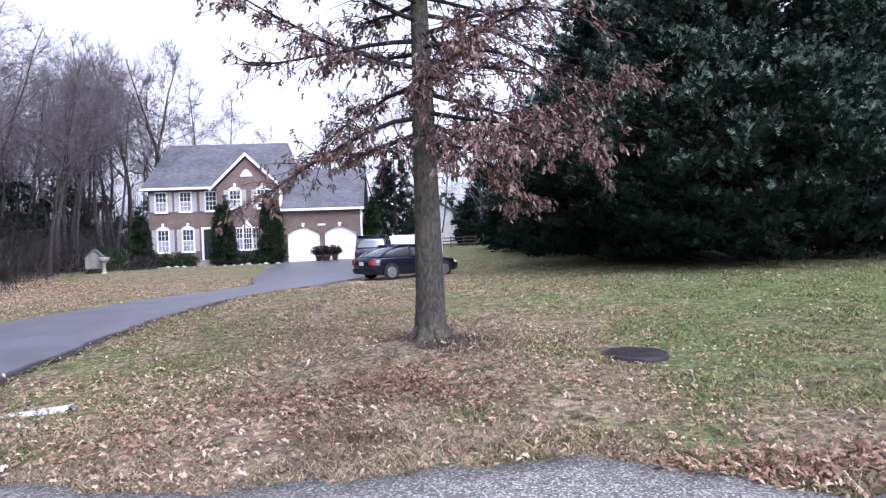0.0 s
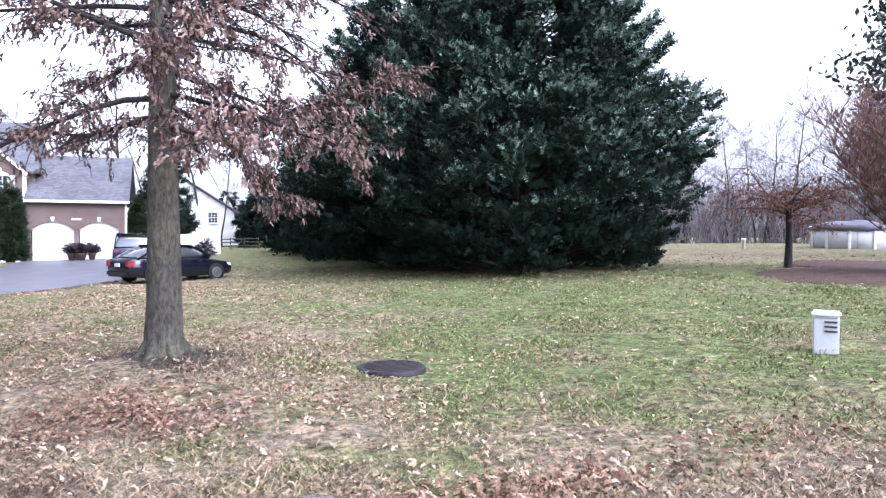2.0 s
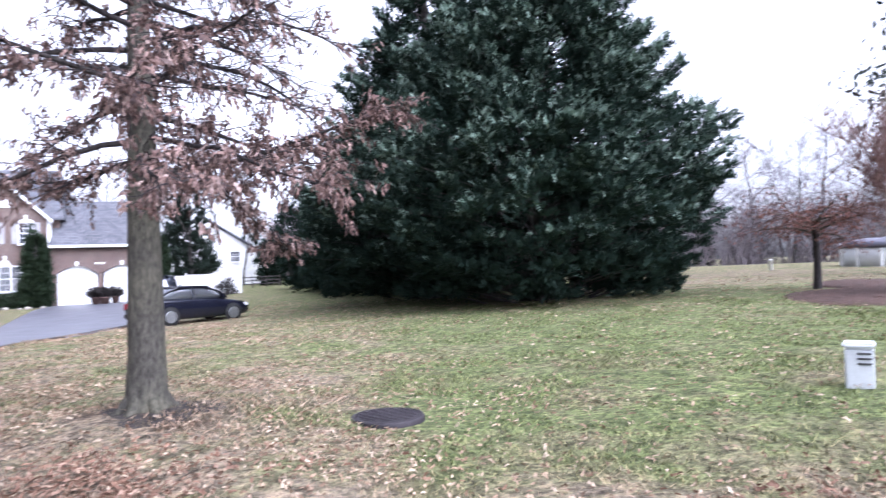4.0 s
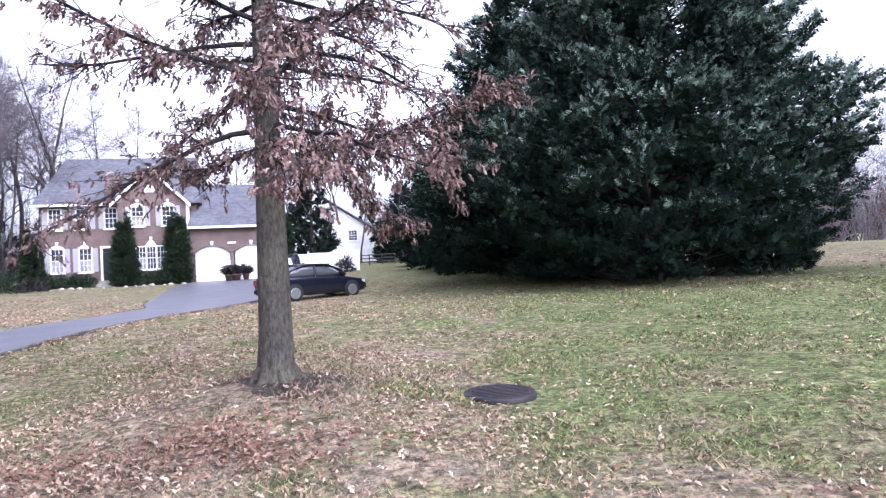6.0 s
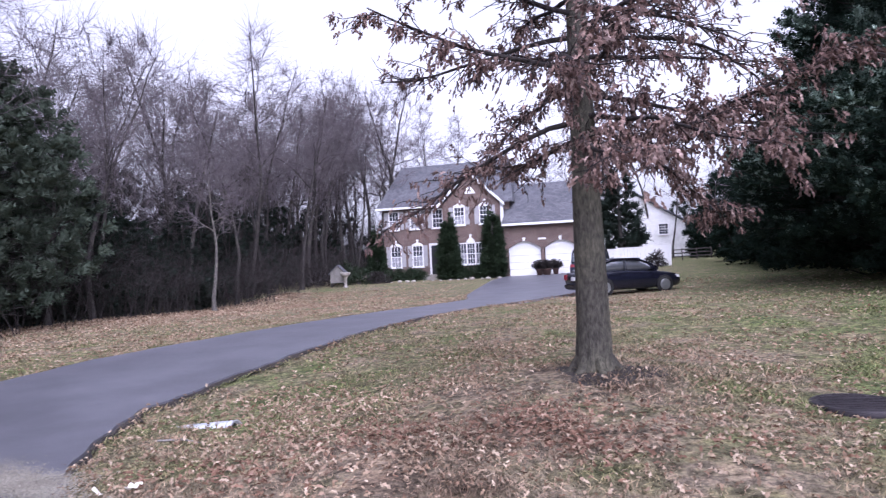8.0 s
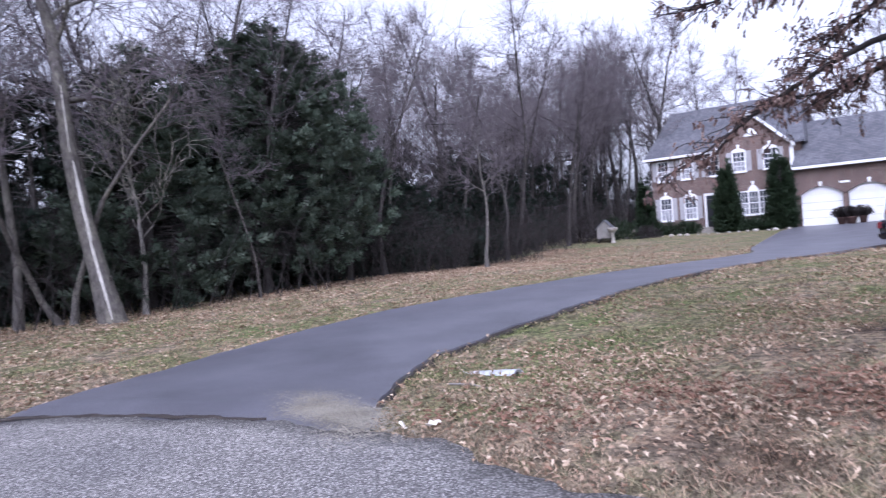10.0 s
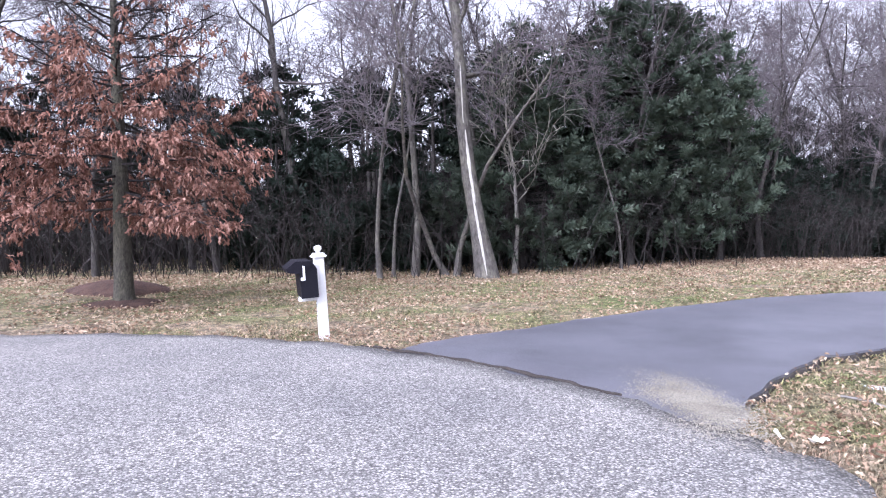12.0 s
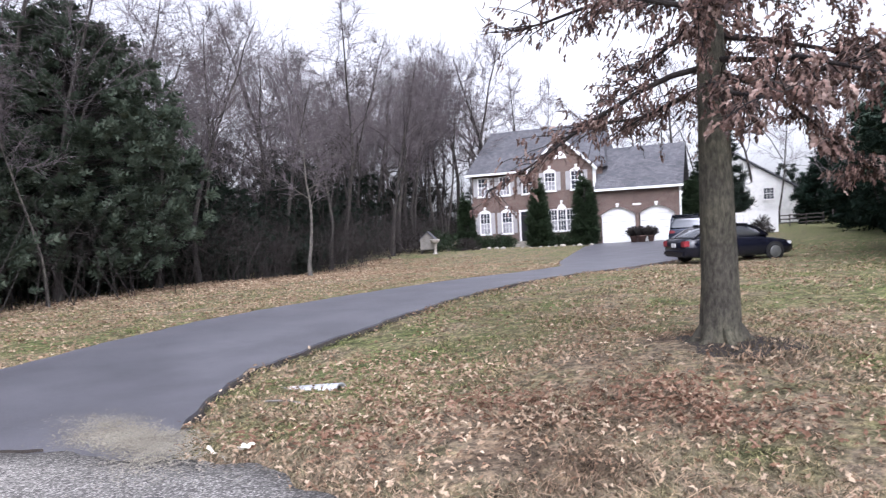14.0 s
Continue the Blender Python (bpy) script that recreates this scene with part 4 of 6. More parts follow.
    # garage doors with sections and arched white heads
    for a, b in ((-11.1, -8.2), (-7.92, -5.1)):
        d = part("garage_door", boxed(a + 0.06, b - 0.06, 57.66, 57.70, gz, gz + 0.06), GARAGE_WHITE, h, "white sectional garage door")
        for k in range(4):
            z = gz + 0.06 + k * 0.59
            p = boxed(a + 0.06, b - 0.06, 57.66, 57.71, z, z + 0.575, 0.012)
            for c in range(4):
                xa = a + 0.2 + c * (b - a - 0.3) / 4
                box(p, xa, xa + (b - a - 0.3) / 4 - 0.1, 57.645, 57.662, z + 0.12, z + 0.46, 0.008)
            part("door_section", p, GARAGE_WHITE, d)
        part("arched_head", slab([(a, 2.02)] + [(a + (b - a) * i / 12, 2.05 + 0.60 * math.sin(math.pi * i / 12)) for i in range(13)] + [(b, 2.02)], 57.60, 57.66), TRIM, d)
        outer = [(a - 0.12 + (b - a + 0.24) * i / 14, 2.1 + 0.74 * math.sin(math.pi * i / 14)) for i in range(15)]
        inner = [(b - (b - a) * i / 14, 2.06 + 0.61 * math.sin(math.pi * i / 14)) for i in range(15)]
        part("brick_arch", slab(outer + inner, 57.37, 57.43), BRICK, d, "darker arched brick course")
        xm = (a + b) / 2
        part("keystone", slab([(xm - 0.09, 2.66), (xm + 0.09, 2.66), (xm + 0.14, 3.0), (xm - 0.14, 3.0)], 57.33, 57.43), TRIM, d)
    part("number_plaque", boxed(-8.4, -7.72, 57.37, 57.42, 2.76, 2.92, 0.01), TRIM, h)
    return h


def build_white_house():
    h = thing("house", Matrix(), "white-sided neighbouring house with a low grey roof", "house")
    y0, y1, z0 = 85.0, 97.0, 0.0
    part("wall", slab([(-7.5, z0), (5.2, z0), (5.2, 4.55), (-1.0, 8.5), (-7.5, 4.4)], y0, y1), SIDING, h)
    part("roof", roof_slab([(-1.0, y0 - 0.4, 8.85), (5.8, y0 - 0.4, 4.45), (5.8, y1, 4.45), (-1.0, y1, 8.85)], 0.2), SHINGLE, h)
    part("roof", roof_slab([(-1.0, y0 - 0.4, 8.85), (-1.0, y1, 8.85), (-8.1, y1, 4.2), (-8.1, y0 - 0.4, 4.2)], 0.2), SHINGLE, h)
    for x in (-4.5, 2.2):
        window(h, x, x + 1.0, 4.4 if x < 0 else 3.2, 5.7 if x < 0 else 4.4, y0 - 0.04, 0, False)
    part("porch", boxed(5.2, 6.4, y0 + 1, y1 - 2, z0, 3.0), SIDING, h)


def build_fence():
    f = thing("fence", Matrix(), "white vinyl privacy fence beside the driveway", "fence")
    x, y = -4.3, 60.6
    k = 0
    while x < 2.2:
        z = lz(x, y)
        post = part("post", boxed(x - 0.065, x + 0.065, y - 0.065, y + 0.065, z - 0.1, z + 1.95, 0.01), WHITE_VINYL, f)
        part("post_cap", boxed(x - 0.085, x + 0.085, y - 0.085, y + 0.085, z + 1.95, z + 2.01, 0.01), WHITE_VINYL, post)
        for i in range(8):
            a = x + 0.07 + i * 0.272
            part("board", boxed(a, a + 0.264, y - 0.02, y + 0.02, z + 0.08, z + 1.78), WHITE_VINYL, f)
        part("rail", boxed(x, x + 2.3, y - 0.04, y + 0.04, z + 1.76, z + 1.86), WHITE_VINYL, f)
        x += 2.3
        k += 1
    f2 = thing("fence", Matrix(), "low dark rail fence on the far lawn", "fence")
    for i in range(4):
        px, py = 2.6 + i * 1.4, 72.0
        z = lz(px, py)
        part("post", boxed(px - 0.05, px + 0.05, py - 0.05, py + 0.05, z - 0.1, z + 1.2), WOOD_BARK, f2)
        if i < 3:
            for r in (0.4, 0.75, 1.1):
                part("rail", boxed(px, px + 1.4, py - 0.03, py + 0.03, z + r - 0.05, z + r + 0.05), WOOD_BARK, f2)


# ---- cars ----
def loft(sections):
    """A skin through closed sections with equal numbers of points."""
    bm = bmesh.new()
    rings = [[bm.verts.new(p) for p in s] for s in sections]
    n = len(rings[0])
    for a, b in zip(rings, rings[1:]):
        for i in range(n):
            bm.faces.new((a[i], a[(i + 1) % n], b[(i + 1) % n], b[i]))
    bm.faces.new(rings[0])
    bm.faces.new(list(reversed(rings[-1])))
    bmesh.ops.recalc_face_normals(bm, faces=bm.faces)
    for f in bm.faces:
        f.smooth = True
    return bm


def car_section(x, half, low, high, tuck=0.06):
    pts = [(-half + 0.12, low), (half - 0.12, low), (half - 0.02, low + 0.10), (half, (low + high) * 0.52), (half - tuck * 0.4, high - 0.10), (half - tuck - 0.05, high),
           (-half + tuck + 0.05, high), (-half + tuck * 0.4, high - 0.10), (-half, (low + high) * 0.52), (-half + 0.02, low + 0.10)]
    return [(x, y, z) for y, z in pts]


def wheel(parent, x, y, r, side):
    w = part("wheel", turned([(r * 0.7, -0.10), (r * 0.96, -0.10), (r, -0.06), (r, 0.06), (r * 0.96, 0.10), (r * 0.7, 0.10)], 28), TYRE, parent, "black tyre")
    w.matrix_basis = pose(x, y, r, 90)
    rim = turned([(r * 0.72, 0.07), (r * 0.70, 0.118), (r * 0.62, 0.104), (r * 0.2, 0.106), (r * 0.12, 0.122)], 24)
    if side > 0:
        bmesh.ops.scale(rim, vec=(1, 1, -1), verts=rim.verts)
        bmesh.ops.recalc_face_normals(rim, faces=rim.faces)
    part("rim", rim, RIM, w, "silver alloy rim")
    for k in range(5):
        sp = boxed(r * 0.12, r * 0.64, -0.035, 0.035, -0.124 if side > 0 else 0.104, -0.104 if side > 0 else 0.124, 0.008)
        bmesh.ops.rotate(sp, cent=(0, 0, 0), matrix=Matrix.Rotation(k * 2 * math.pi / 5, 3, "Z"), verts=sp.verts)
        part("spoke", sp, RIM, w)


def build_car(name, m, label, paint, length, half, low, belt, roof, cabin, base_r, axles, boxy=False):
    """cabin: x of rear glass foot, roof rear, roof front, windscreen foot, from the middle, front towards +x."""
    c = thing(name, m, label, "car")
    L = length / 2
    if boxy:
        rows = [(-L, 0.86, low + 0.15, belt - 0.1), (-L + 0.08, 0.97, low, belt), (-0.6, 1, low - 0.02, belt + 0.02), (0.9, 1, low - 0.02, belt), (L - 0.9, 0.98, low, belt - 0.04), (L - 0.2, 0.92, low, belt - 0.16), (L, 0.82, low + 0.1, belt - 0.35)]
    else:
        rows = [(-L, 0.80, low + 0.16, belt - 0.16), (-L + 0.07, 0.90, low + 0.03, belt - 0.02), (-L + 0.5, 0.97, low, belt + 0.02), (-0.7, 1, low - 0.02, belt + 0.01), (0.8, 1, low - 0.02, belt - 0.03),
                (L - 0.95, 0.98, low, belt - 0.10), (L - 0.35, 0.91, low, belt - 0.20), (L - 0.08, 0.82, low + 0.04, belt - 0.30), (L, 0.70, low + 0.12, belt - 0.40)]
    part("body", loft([car_section(x, half * s, a, b) for x, s, a, b in rows]), paint, c)
    r0, r1, r2, r3 = cabin
    t = 0.80
    cab = [(r0, half * 0.84, belt - 0.05, belt + 0.03), (r0 + (r1 - r0) * 0.5, half * 0.82, belt - 0.05, belt + (roof - belt) * 0.60), (r1, half * t, belt - 0.05, roof - 0.03),
           ((r1 + r2) / 2, half * t, belt - 0.05, roof), (r2, half * t, belt - 0.05, roof - 0.04), (r2 + (r3 - r2) * 0.5, half * 0.83, belt - 0.05, belt + (roof - belt) * 0.52), (r3, half * 0.86, belt - 0.05, belt)]
    part("cabin_glass", loft([car_section(x, s, a, b, 0.14) for x, s, a, b in cab]), CAR_GLASS, c, "dark car windows")
    part("roof_panel", loft([car_section(x, half * t * 1.0, roof - 0.10, z, 0.12) for x, z in ((r1 - 0.12, roof - 0.05), (r1 + 0.1, roof - 0.01), ((r1 + r2) / 2, roof + 0.02), (r2 - 0.05, roof - 0.01), (r2 + 0.14, roof - 0.08))]), paint, c)
    for s in (-1, 1):
        for x0, x1 in ((r0, r1), (r3, r2)):
            tubes_v, tubes_f = tubes([(np.array([(x0, s * half * 0.86, belt), ((x0 + x1) / 2, s * half * 0.83, belt + (roof - belt) * 0.56), (x1, s * half * 0.77, roof - 0.05)]), [0.055, 0.05, 0.05])], 6)
            raw("pillar", tubes_v, tubes_f, paint, c, True)
        mid = (r1 + r2) / 2
        v2, f2 = tubes([(np.array([(mid, s * half * 0.88, belt - 0.02), (mid, s * half * 0.77, roof - 0.05)]), [0.05, 0.045])], 6)
        raw("pillar", v2, f2, paint, c, True)
        part("mirror", boxed(r3 - 0.45, r3 - 0.27, s * half + (0 if s > 0 else -0.16), s * half + (0.16 if s > 0 else 0), belt + 0.02, belt + 0.16, 0.03), paint, c)
        tail = boxed(-L - 0.015, -L + 0.22, s * half * 0.62 if s > 0 else -half * 0.93, half * 0.93 if s > 0 else -half * 0.62, belt - (0.32 if not boxy else 0.25), belt - 0.08, 0.03)
        part("tail_light", tail, TAIL_RED, c, "red tail light")
        part("headlight", boxed(L - 0.42, L - 0.12, s * half * 0.58 if s > 0 else -half * 0.86, half * 0.86 if s > 0 else -half * 0.58, belt - 0.40, belt - 0.26, 0.03), LENS, c, "clear headlight")
        for a in axles:
            arch = turned([(base_r + 0.05, -0.012), (base_r + 0.05, 0.012)], 28)
            arch_ob = part("wheel_arch", arch, TYRE, c)
            arch_ob.matrix_basis = pose(a, s * (half - 0.012), base_r + 0.02, 90)
            wheel(c, a, s * (half - 0.08), base_r, s)
        for xd in ((-0.55, 0.55) if boxy else (-0.75, 0.35)):
            part("door_handle", boxed(xd - 0.1, xd + 0.1, s * (half + 0.005) - 0.015, s * (half + 0.005) + 0.015, belt - 0.14, belt - 0.10, 0.008), paint, c)
    part("number_plate", boxed(-L - 0.03, -L + 0.03, -0.16, 0.16, belt - 0.32, belt - 0.17, 0.005), LENS, c, "pale blank number plate")
    part("rear_bumper", boxed(-L - 0.05, -L + 0.3, -half * 0.86, half * 0.86, low + 0.05, low + 0.30, 0.06), paint, c)
    return c


# ---- oaks holding their dead leaves ----
def build_oak(name, x, y, height, radius, reach, low, seed, leaf_mat, label, leaves, heavy, droop=-0.16, leaf=(0.09, 0.15), sag=0.0, group="oaks in brown leaf"):
    """heavy: function of azimuth and height giving how thickly a branch keeps its leaves."""
    rng = np.random.default_rng(seed)
    tree = thing(name, Matrix.Translation((x, y, lz(x, y))), label, "tree", group)
    trunk = np.array([(0, 0, -0.2), (0, 0, 0.0), (0.0, 0, 0.12), (0.01, 0, 0.5), (0.0, 0.01, height * 0.3), (-0.02, 0, height * 0.6), (0.02, 0.0, height * 0.97)])
    raw("trunk", *tubes([(trunk, [radius * 1.5, radius * 1.3, radius * 1.12, radius, radius * 0.74, radius * 0.40, 0.015])], 18), OAK_BARK, tree, True)
    roots = []
    for k in range(6):
        a = k * 1.05 + rng.normal(0, 0.2)
        d = np.array((math.cos(a), math.sin(a), 0))
        roots.append((np.array([d * radius * 0.7 + (0, 0, 0.16), d * radius * 1.35 + (0, 0, 0.02), d * radius * 2.3 + (0, 0, -0.08)]), [radius * 0.36, radius * 0.28, 0.03]))
    for r in roots:
        raw("root", *tubes([r], 8), OAK_BARK, tree, True)
    limbs, twigs, tips, tipways, keep = [], [], [], [], []
    count = int(15 * (height - low) * 0.95)
    for i in range(count):
        t = (i + rng.random()) / count
        z = low + (height * 0.96 - low) * t
        a = i * 2.399963 + rng.normal(0, 0.3)
        ln = reach * (1 - 0.85 * t ** 1.3) * rng.uniform(0.75, 1.1)
        slope = droop * (1 - t) ** 2 + 0.62 * t - sag * max(0.0, math.cos(a)) * (1 - t)
        b = wander(rng, (0, 0, z), (math.cos(a), math.sin(a), slope), ln, 7, 0.11, 0.008)
        r0 = 0.013 + 0.020 * (1 - t)
        limbs.append((b, np.linspace(r0, 0.006, 8)))
        much = heavy(a, z)
        for k in range(int(18 + 11 * ln)):
            s = 1.2 + 5.8 * rng.random()
            j = int(s)
            p = b[j] + (b[min(j + 1, 7)] - b[j]) * (s - j)
            way = (b[-1] - b[0]) / ln + rng.normal(0, 0.65, 3)
            way[2] = way[2] * 0.55 - 0.05
            tl = rng.uniform(0.22, 0.62)
            tw = wander(rng, p, way, tl, 4, 0.26, -0.05)
            twigs.append((tw, np.linspace(0.007, 0.003, 5)))
            for q in range(1, 5):
                tips.append(tw[q])
                tipways.append(tw[q] - tw[q - 1])
                keep.append(much)
    for l in limbs:
        raw("limb", *tubes([l], 6), OAK_TWIG, tree, True)
    tagged(raw("twigwork", *tubes(twigs, 3), OAK_TWIG, tree), kind="stuff")
    tips, tipways, keep = np.array(tips), np.array(tipways), np.array(keep)
    # leaves hang in small bunches from the twigs
    bunch = rng.choice(len(tips), leaves // 4, p=keep / keep.sum())
    pick = bunch[rng.integers(0, len(bunch), leaves)]
    places = tips[pick] + rng.normal(0, 0.028, (leaves, 3))
    ways = tipways[pick] / (np.linalg.norm(tipways[pick], axis=1, keepdims=True) + 1e-9) * 0.5 + rng.normal(0, 0.42, (leaves, 3))
    ways[:, 2] -= 0.9
    raw("crown", *scatter(HUNG, places, ways, rng.uniform(-3, 3, leaves), rng.uniform(*leaf, leaves)), leaf_mat, tree)
    return tree


build_brick_house()
build_white_house()
build_fence()
sedan_at = (-0.62, 28.8)
build_car("sedan", pose(*sedan_at, lz(*sedan_at) + 0.0, 0, 0, 33), "dark navy four-door sedan parked beside the drive", CAR_NAVY, 4.6, 0.9, 0.22, 0.95, 1.45, (-1.95, -0.95, 0.25, 1.15), 0.32, (-1.36, 1.38))
suv_at = (-2.45, 37.0)
build_car("suv", pose(*suv_at, lz(*suv_at) + 0.06, 0, 0, 88), "slate blue sport utility vehicle parked on the drive", SUV_BLUE, 4.7, 0.93, 0.28, 1.08, 1.75, (-2.25, -1.95, 0.55, 1.25), 0.36, (-1.4, 1.4), True)


def oak_keeps(a, z):
    """Leaves cling thickest low on the side towards the evergreens and high up."""
    side = math.cos(a - 0.1)
    if z < 3.1:
        return 2.4 + 3.4 * max(0, side) ** 1.5 + 0.8 * max(0, -side)
    return (1.0 if z < 4.2 else 2.0) + 0.8 * max(0, -side)


build_oak("oak_tree", -0.28, 6.85, 8.6, 0.165, 2.35, 2.2, 21, OAK_LEAF, "young oak keeping its withered brown leaves", 35000, oak_keeps, droop=-0.12, leaf=(0.055, 0.095), sag=0.06)
build_oak("oak_tree", -15.3, -1.3, 9.5, 0.19, 3.7, 1.8, 22, RUST_LEAF, "oak with dense rust-red leaves in a mulch ring", 19000, lambda a, z: 1.0 if z < 3.9 else (0.3 if z < 5.0 else 0.07), droop=-0.22, leaf=(0.10, 0.16))


# ---- evergreens beside the lawn ----
def dome(t):
    """Reach of the big evergreen: full near the ground, rounding to the tip."""
    return min(1.0, 0.84 + 1.2 * t) * (1 - max(0, (t - 0.14) / 0.86) ** 1.0) ** 0.92 + 0.03


def bulging(t):
    """Reach of the sweeping evergreens: undercut near the ground, widest at a quarter, then a blunt cone."""
    return float(np.interp(t, (0, 0.05, 0.13, 0.22, 0.31, 0.42, 0.52, 0.62, 0.72, 0.86, 1.0), (0.66, 0.78, 0.90, 0.96, 0.88, 0.70, 0.58, 0.46, 0.35, 0.19, 0.03)))


def spire(t):
    return min(1.0, 0.7 + 2.5 * t) * (1 - t) ** 0.8 + 0.02


def pointed(t):
    return min(1.0, 0.8 + 1.2 * t) * (1 - t) ** 0.5 + 0.01


def column(t):
    return min(1.0, 0.75 + 2 * t) * (1 - max(0, (t - 0.35) / 0.65) ** 1.6) + 0.02


def placed(ob, x, y, turn=0.0, size=1.0, sink=0.0):
    ob.matrix_basis = Matrix.Translation((x, y, lz(x, y) - sink)) @ Matrix.Rotation(turn, 4, "Z") @ Matrix.Diagonal((size, size, size, 1))
    return ob


def again(ob, x, y, turn=0.0, size=1.0):
    m = Matrix.Translation((x, y, lz(x, y))) @ Matrix.Rotation(turn, 4, "Z")
    c = copy_thing(ob, m)
    c.scale = (size, size, size)
    return c


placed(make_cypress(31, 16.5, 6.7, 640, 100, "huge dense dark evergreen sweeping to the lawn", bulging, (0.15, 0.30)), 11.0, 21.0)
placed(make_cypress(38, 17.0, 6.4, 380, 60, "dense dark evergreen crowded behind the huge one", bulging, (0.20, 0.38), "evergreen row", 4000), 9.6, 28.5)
second = placed(make_conifer(32, 13.0, 5.4, 4800, "dark evergreen in a row behind the lawn", PINE, dome, 0.25, (0.7, 1.2), COARSE_SPRAY, 0.28, group="evergreen row"), 11.0, 37.5)
again(second, 11.0, 44.0, 1.9, 0.95)
again(second, 10.5, 50.0, 4.0, 0.9)
again(second, 10.5, 60.0, 3.0, 0.8)
again(second, 8.4, 78.0, 5.0, 0.68)
dark_cone = placed(make_conifer(33, 11.0, 2.8, 1700, "dark pointed conifer between the houses", DARK_PINE, spire, 0.3, (0.6, 1.0), COARSE_SPRAY, 0.2, group="conifers by the houses"), -1.9, 70.0)
again(dark_cone, -3.4, 73.0, 2.0, 0.8)
again(dark_cone, 8.5, 92.0, 1.0, 0.75)

# ---- clipped arborvitae and bed along the house ----
arbor = make_conifer(34, 4.9, 0.95, 4200, "clipped columnar arborvitae against the brick wall", ARBOR, pointed, 0.05, (0.34, 0.54), COARSE_SPRAY, 0.08, "arborvitae", "arborvitae by the house")
placed(arbor, -16.3, 56.7)
again(arbor, -12.2, 56.5, 2.0, 1.06)
again(arbor, -23.2, 56.8, 4.0, 0.86)
again(arbor, -3.8, 58.0, 5.0, 0.92)


def build_shrub(x, y, r, h, seed, mat, label, count=420, name="shrub"):
    rng = np.random.default_rng(seed)
    s = thing(name, Matrix.Translation((x, y, lz(x, y))), label, "shrub", "foundation shrubs")
    stems = [(wander(rng, (0, 0, -0.05), (math.cos(a), math.sin(a), 1.2), h * 0.8, 4, 0.15), np.linspace(0.02, 0.005, 5)) for a in np.linspace(0, 6.2, 9)]
    tagged(raw("stemwork", *tubes(stems, 4), HAZY_TWIG, s), kind="stuff")
    d = rng.normal(0, 1, (count, 3))
    d /= np.linalg.norm(d, axis=1, keepdims=True)
    d[:, 2] = np.abs(d[:, 2])
    p = d * (rng.random((count, 1)) ** 0.4) * np.array((r, r, h)) * rng.uniform(0.85, 1.1, (count, 1))
    raw("crown", *scatter(COARSE_SPRAY, p, d + rng.normal(0, 0.4, (count, 3)), rng.uniform(-3, 3, count), rng.uniform(0.18, 0.34, count)), mat, s)
    return s


rngb = np.random.default_rng(5)
for k, x in enumerate((-22.3, -21.2, -20.1, -19.2, -15.4, -14.5, -13.5)):
    build_shrub(x, 57.0 + rngb.normal(0, 0.2), 0.75, 0.95 + rngb.random() * 0.3, 50 + k, ARBOR, "rounded dark shrub under the windows")
for k, (x, y, r, h) in enumerate(((-23.6, 53.5, 1.3, 1.5), (-22.0, 54.0, 1.1, 1.0), (-25.2, 54.5, 1.5, 2.0), (-26.8, 52.0, 1.6, 1.9))):
    build_shrub(x, y, r, h, 70 + k, BRUSH if k % 2 else ARBOR, "loose winter shrub at the wood's edge")
build_shrub(1.2, 58.5, 0.9, 1.4, 81, BRUSH, "bare rounded shrub before the white fence")
for k in range(15):
    x = -21.6 + k * 0.72 + rngb.normal(0, 0.1)
    y = 54.9 - 0.5 * math.sin(k * 0.5) + rngb.normal(0, 0.15)
    r = rngb.uniform(0.08, 0.24)
    bm = bmesh.new()
    bmesh.ops.create_icosphere(bm, subdivisions=2, radius=r)
    for v in bm.verts:
        v.co *= 1 + 0.25 * noise.noise(v.co * 5 + Vector((k, 0, 0)))
        v.co.z *= 0.6
    rock = part("stone", bm, STONE)
    rock.location = (x, y, lz(x, y) + r * 0.3)
    tagged(rock, "pale rounded edging stone along the planting bed", "stone", "bed edging stones")

# small gabled garden ornament house by the wood
orn = thing("garden_well_house", pose(-24.4, 51.0, lz(-24.4, 51.0), 0, 0, 20), "small weathered gabled well house with dark roof", "garden ornament")
part("wall", slab([(-0.6, 0.35), (0.6, 0.35), (0.6, 1.2), (0.0, 1.75), (-0.6, 1.2)], -0.5, 1.2), GREY_WOOD, orn)
part("roof", roof_slab([(-0.75, -0.65, 1.12), (0, -0.65, 1.86), (0, 1.6, 1.86), (-0.75, 1.6, 1.12)], 0.06), SHINGLE, orn)
part("roof", roof_slab([(0, -0.65, 1.86), (0.75, -0.65, 1.12), (0.75, 1.6, 1.12), (0, 1.6, 1.86)], 0.06), SHINGLE, orn)
for px in (-0.5, 0.5):
    for py in (-0.4, 1.1):
        part("leg", boxed(px - 0.06, px + 0.06, py - 0.06, py + 0.06, -0.1, 0.36), WOOD_BARK, orn)
urn = thing("garden_urn", Matrix.Translation((-23.35, 50.2, lz(-23.35, 50.2))), "pale stone urn on a slim pedestal", "garden ornament")
part("pedestal", turned([(0.22, -0.05), (0.22, 0.08), (0.13, 0.14), (0.12, 0.75), (0.2, 0.82)], 16), STONE, urn)
part("bowl", turned([(0.12, 0.82), (0.34, 1.0), (0.42, 1.2), (0.40, 1.24)], 16), STONE, urn)

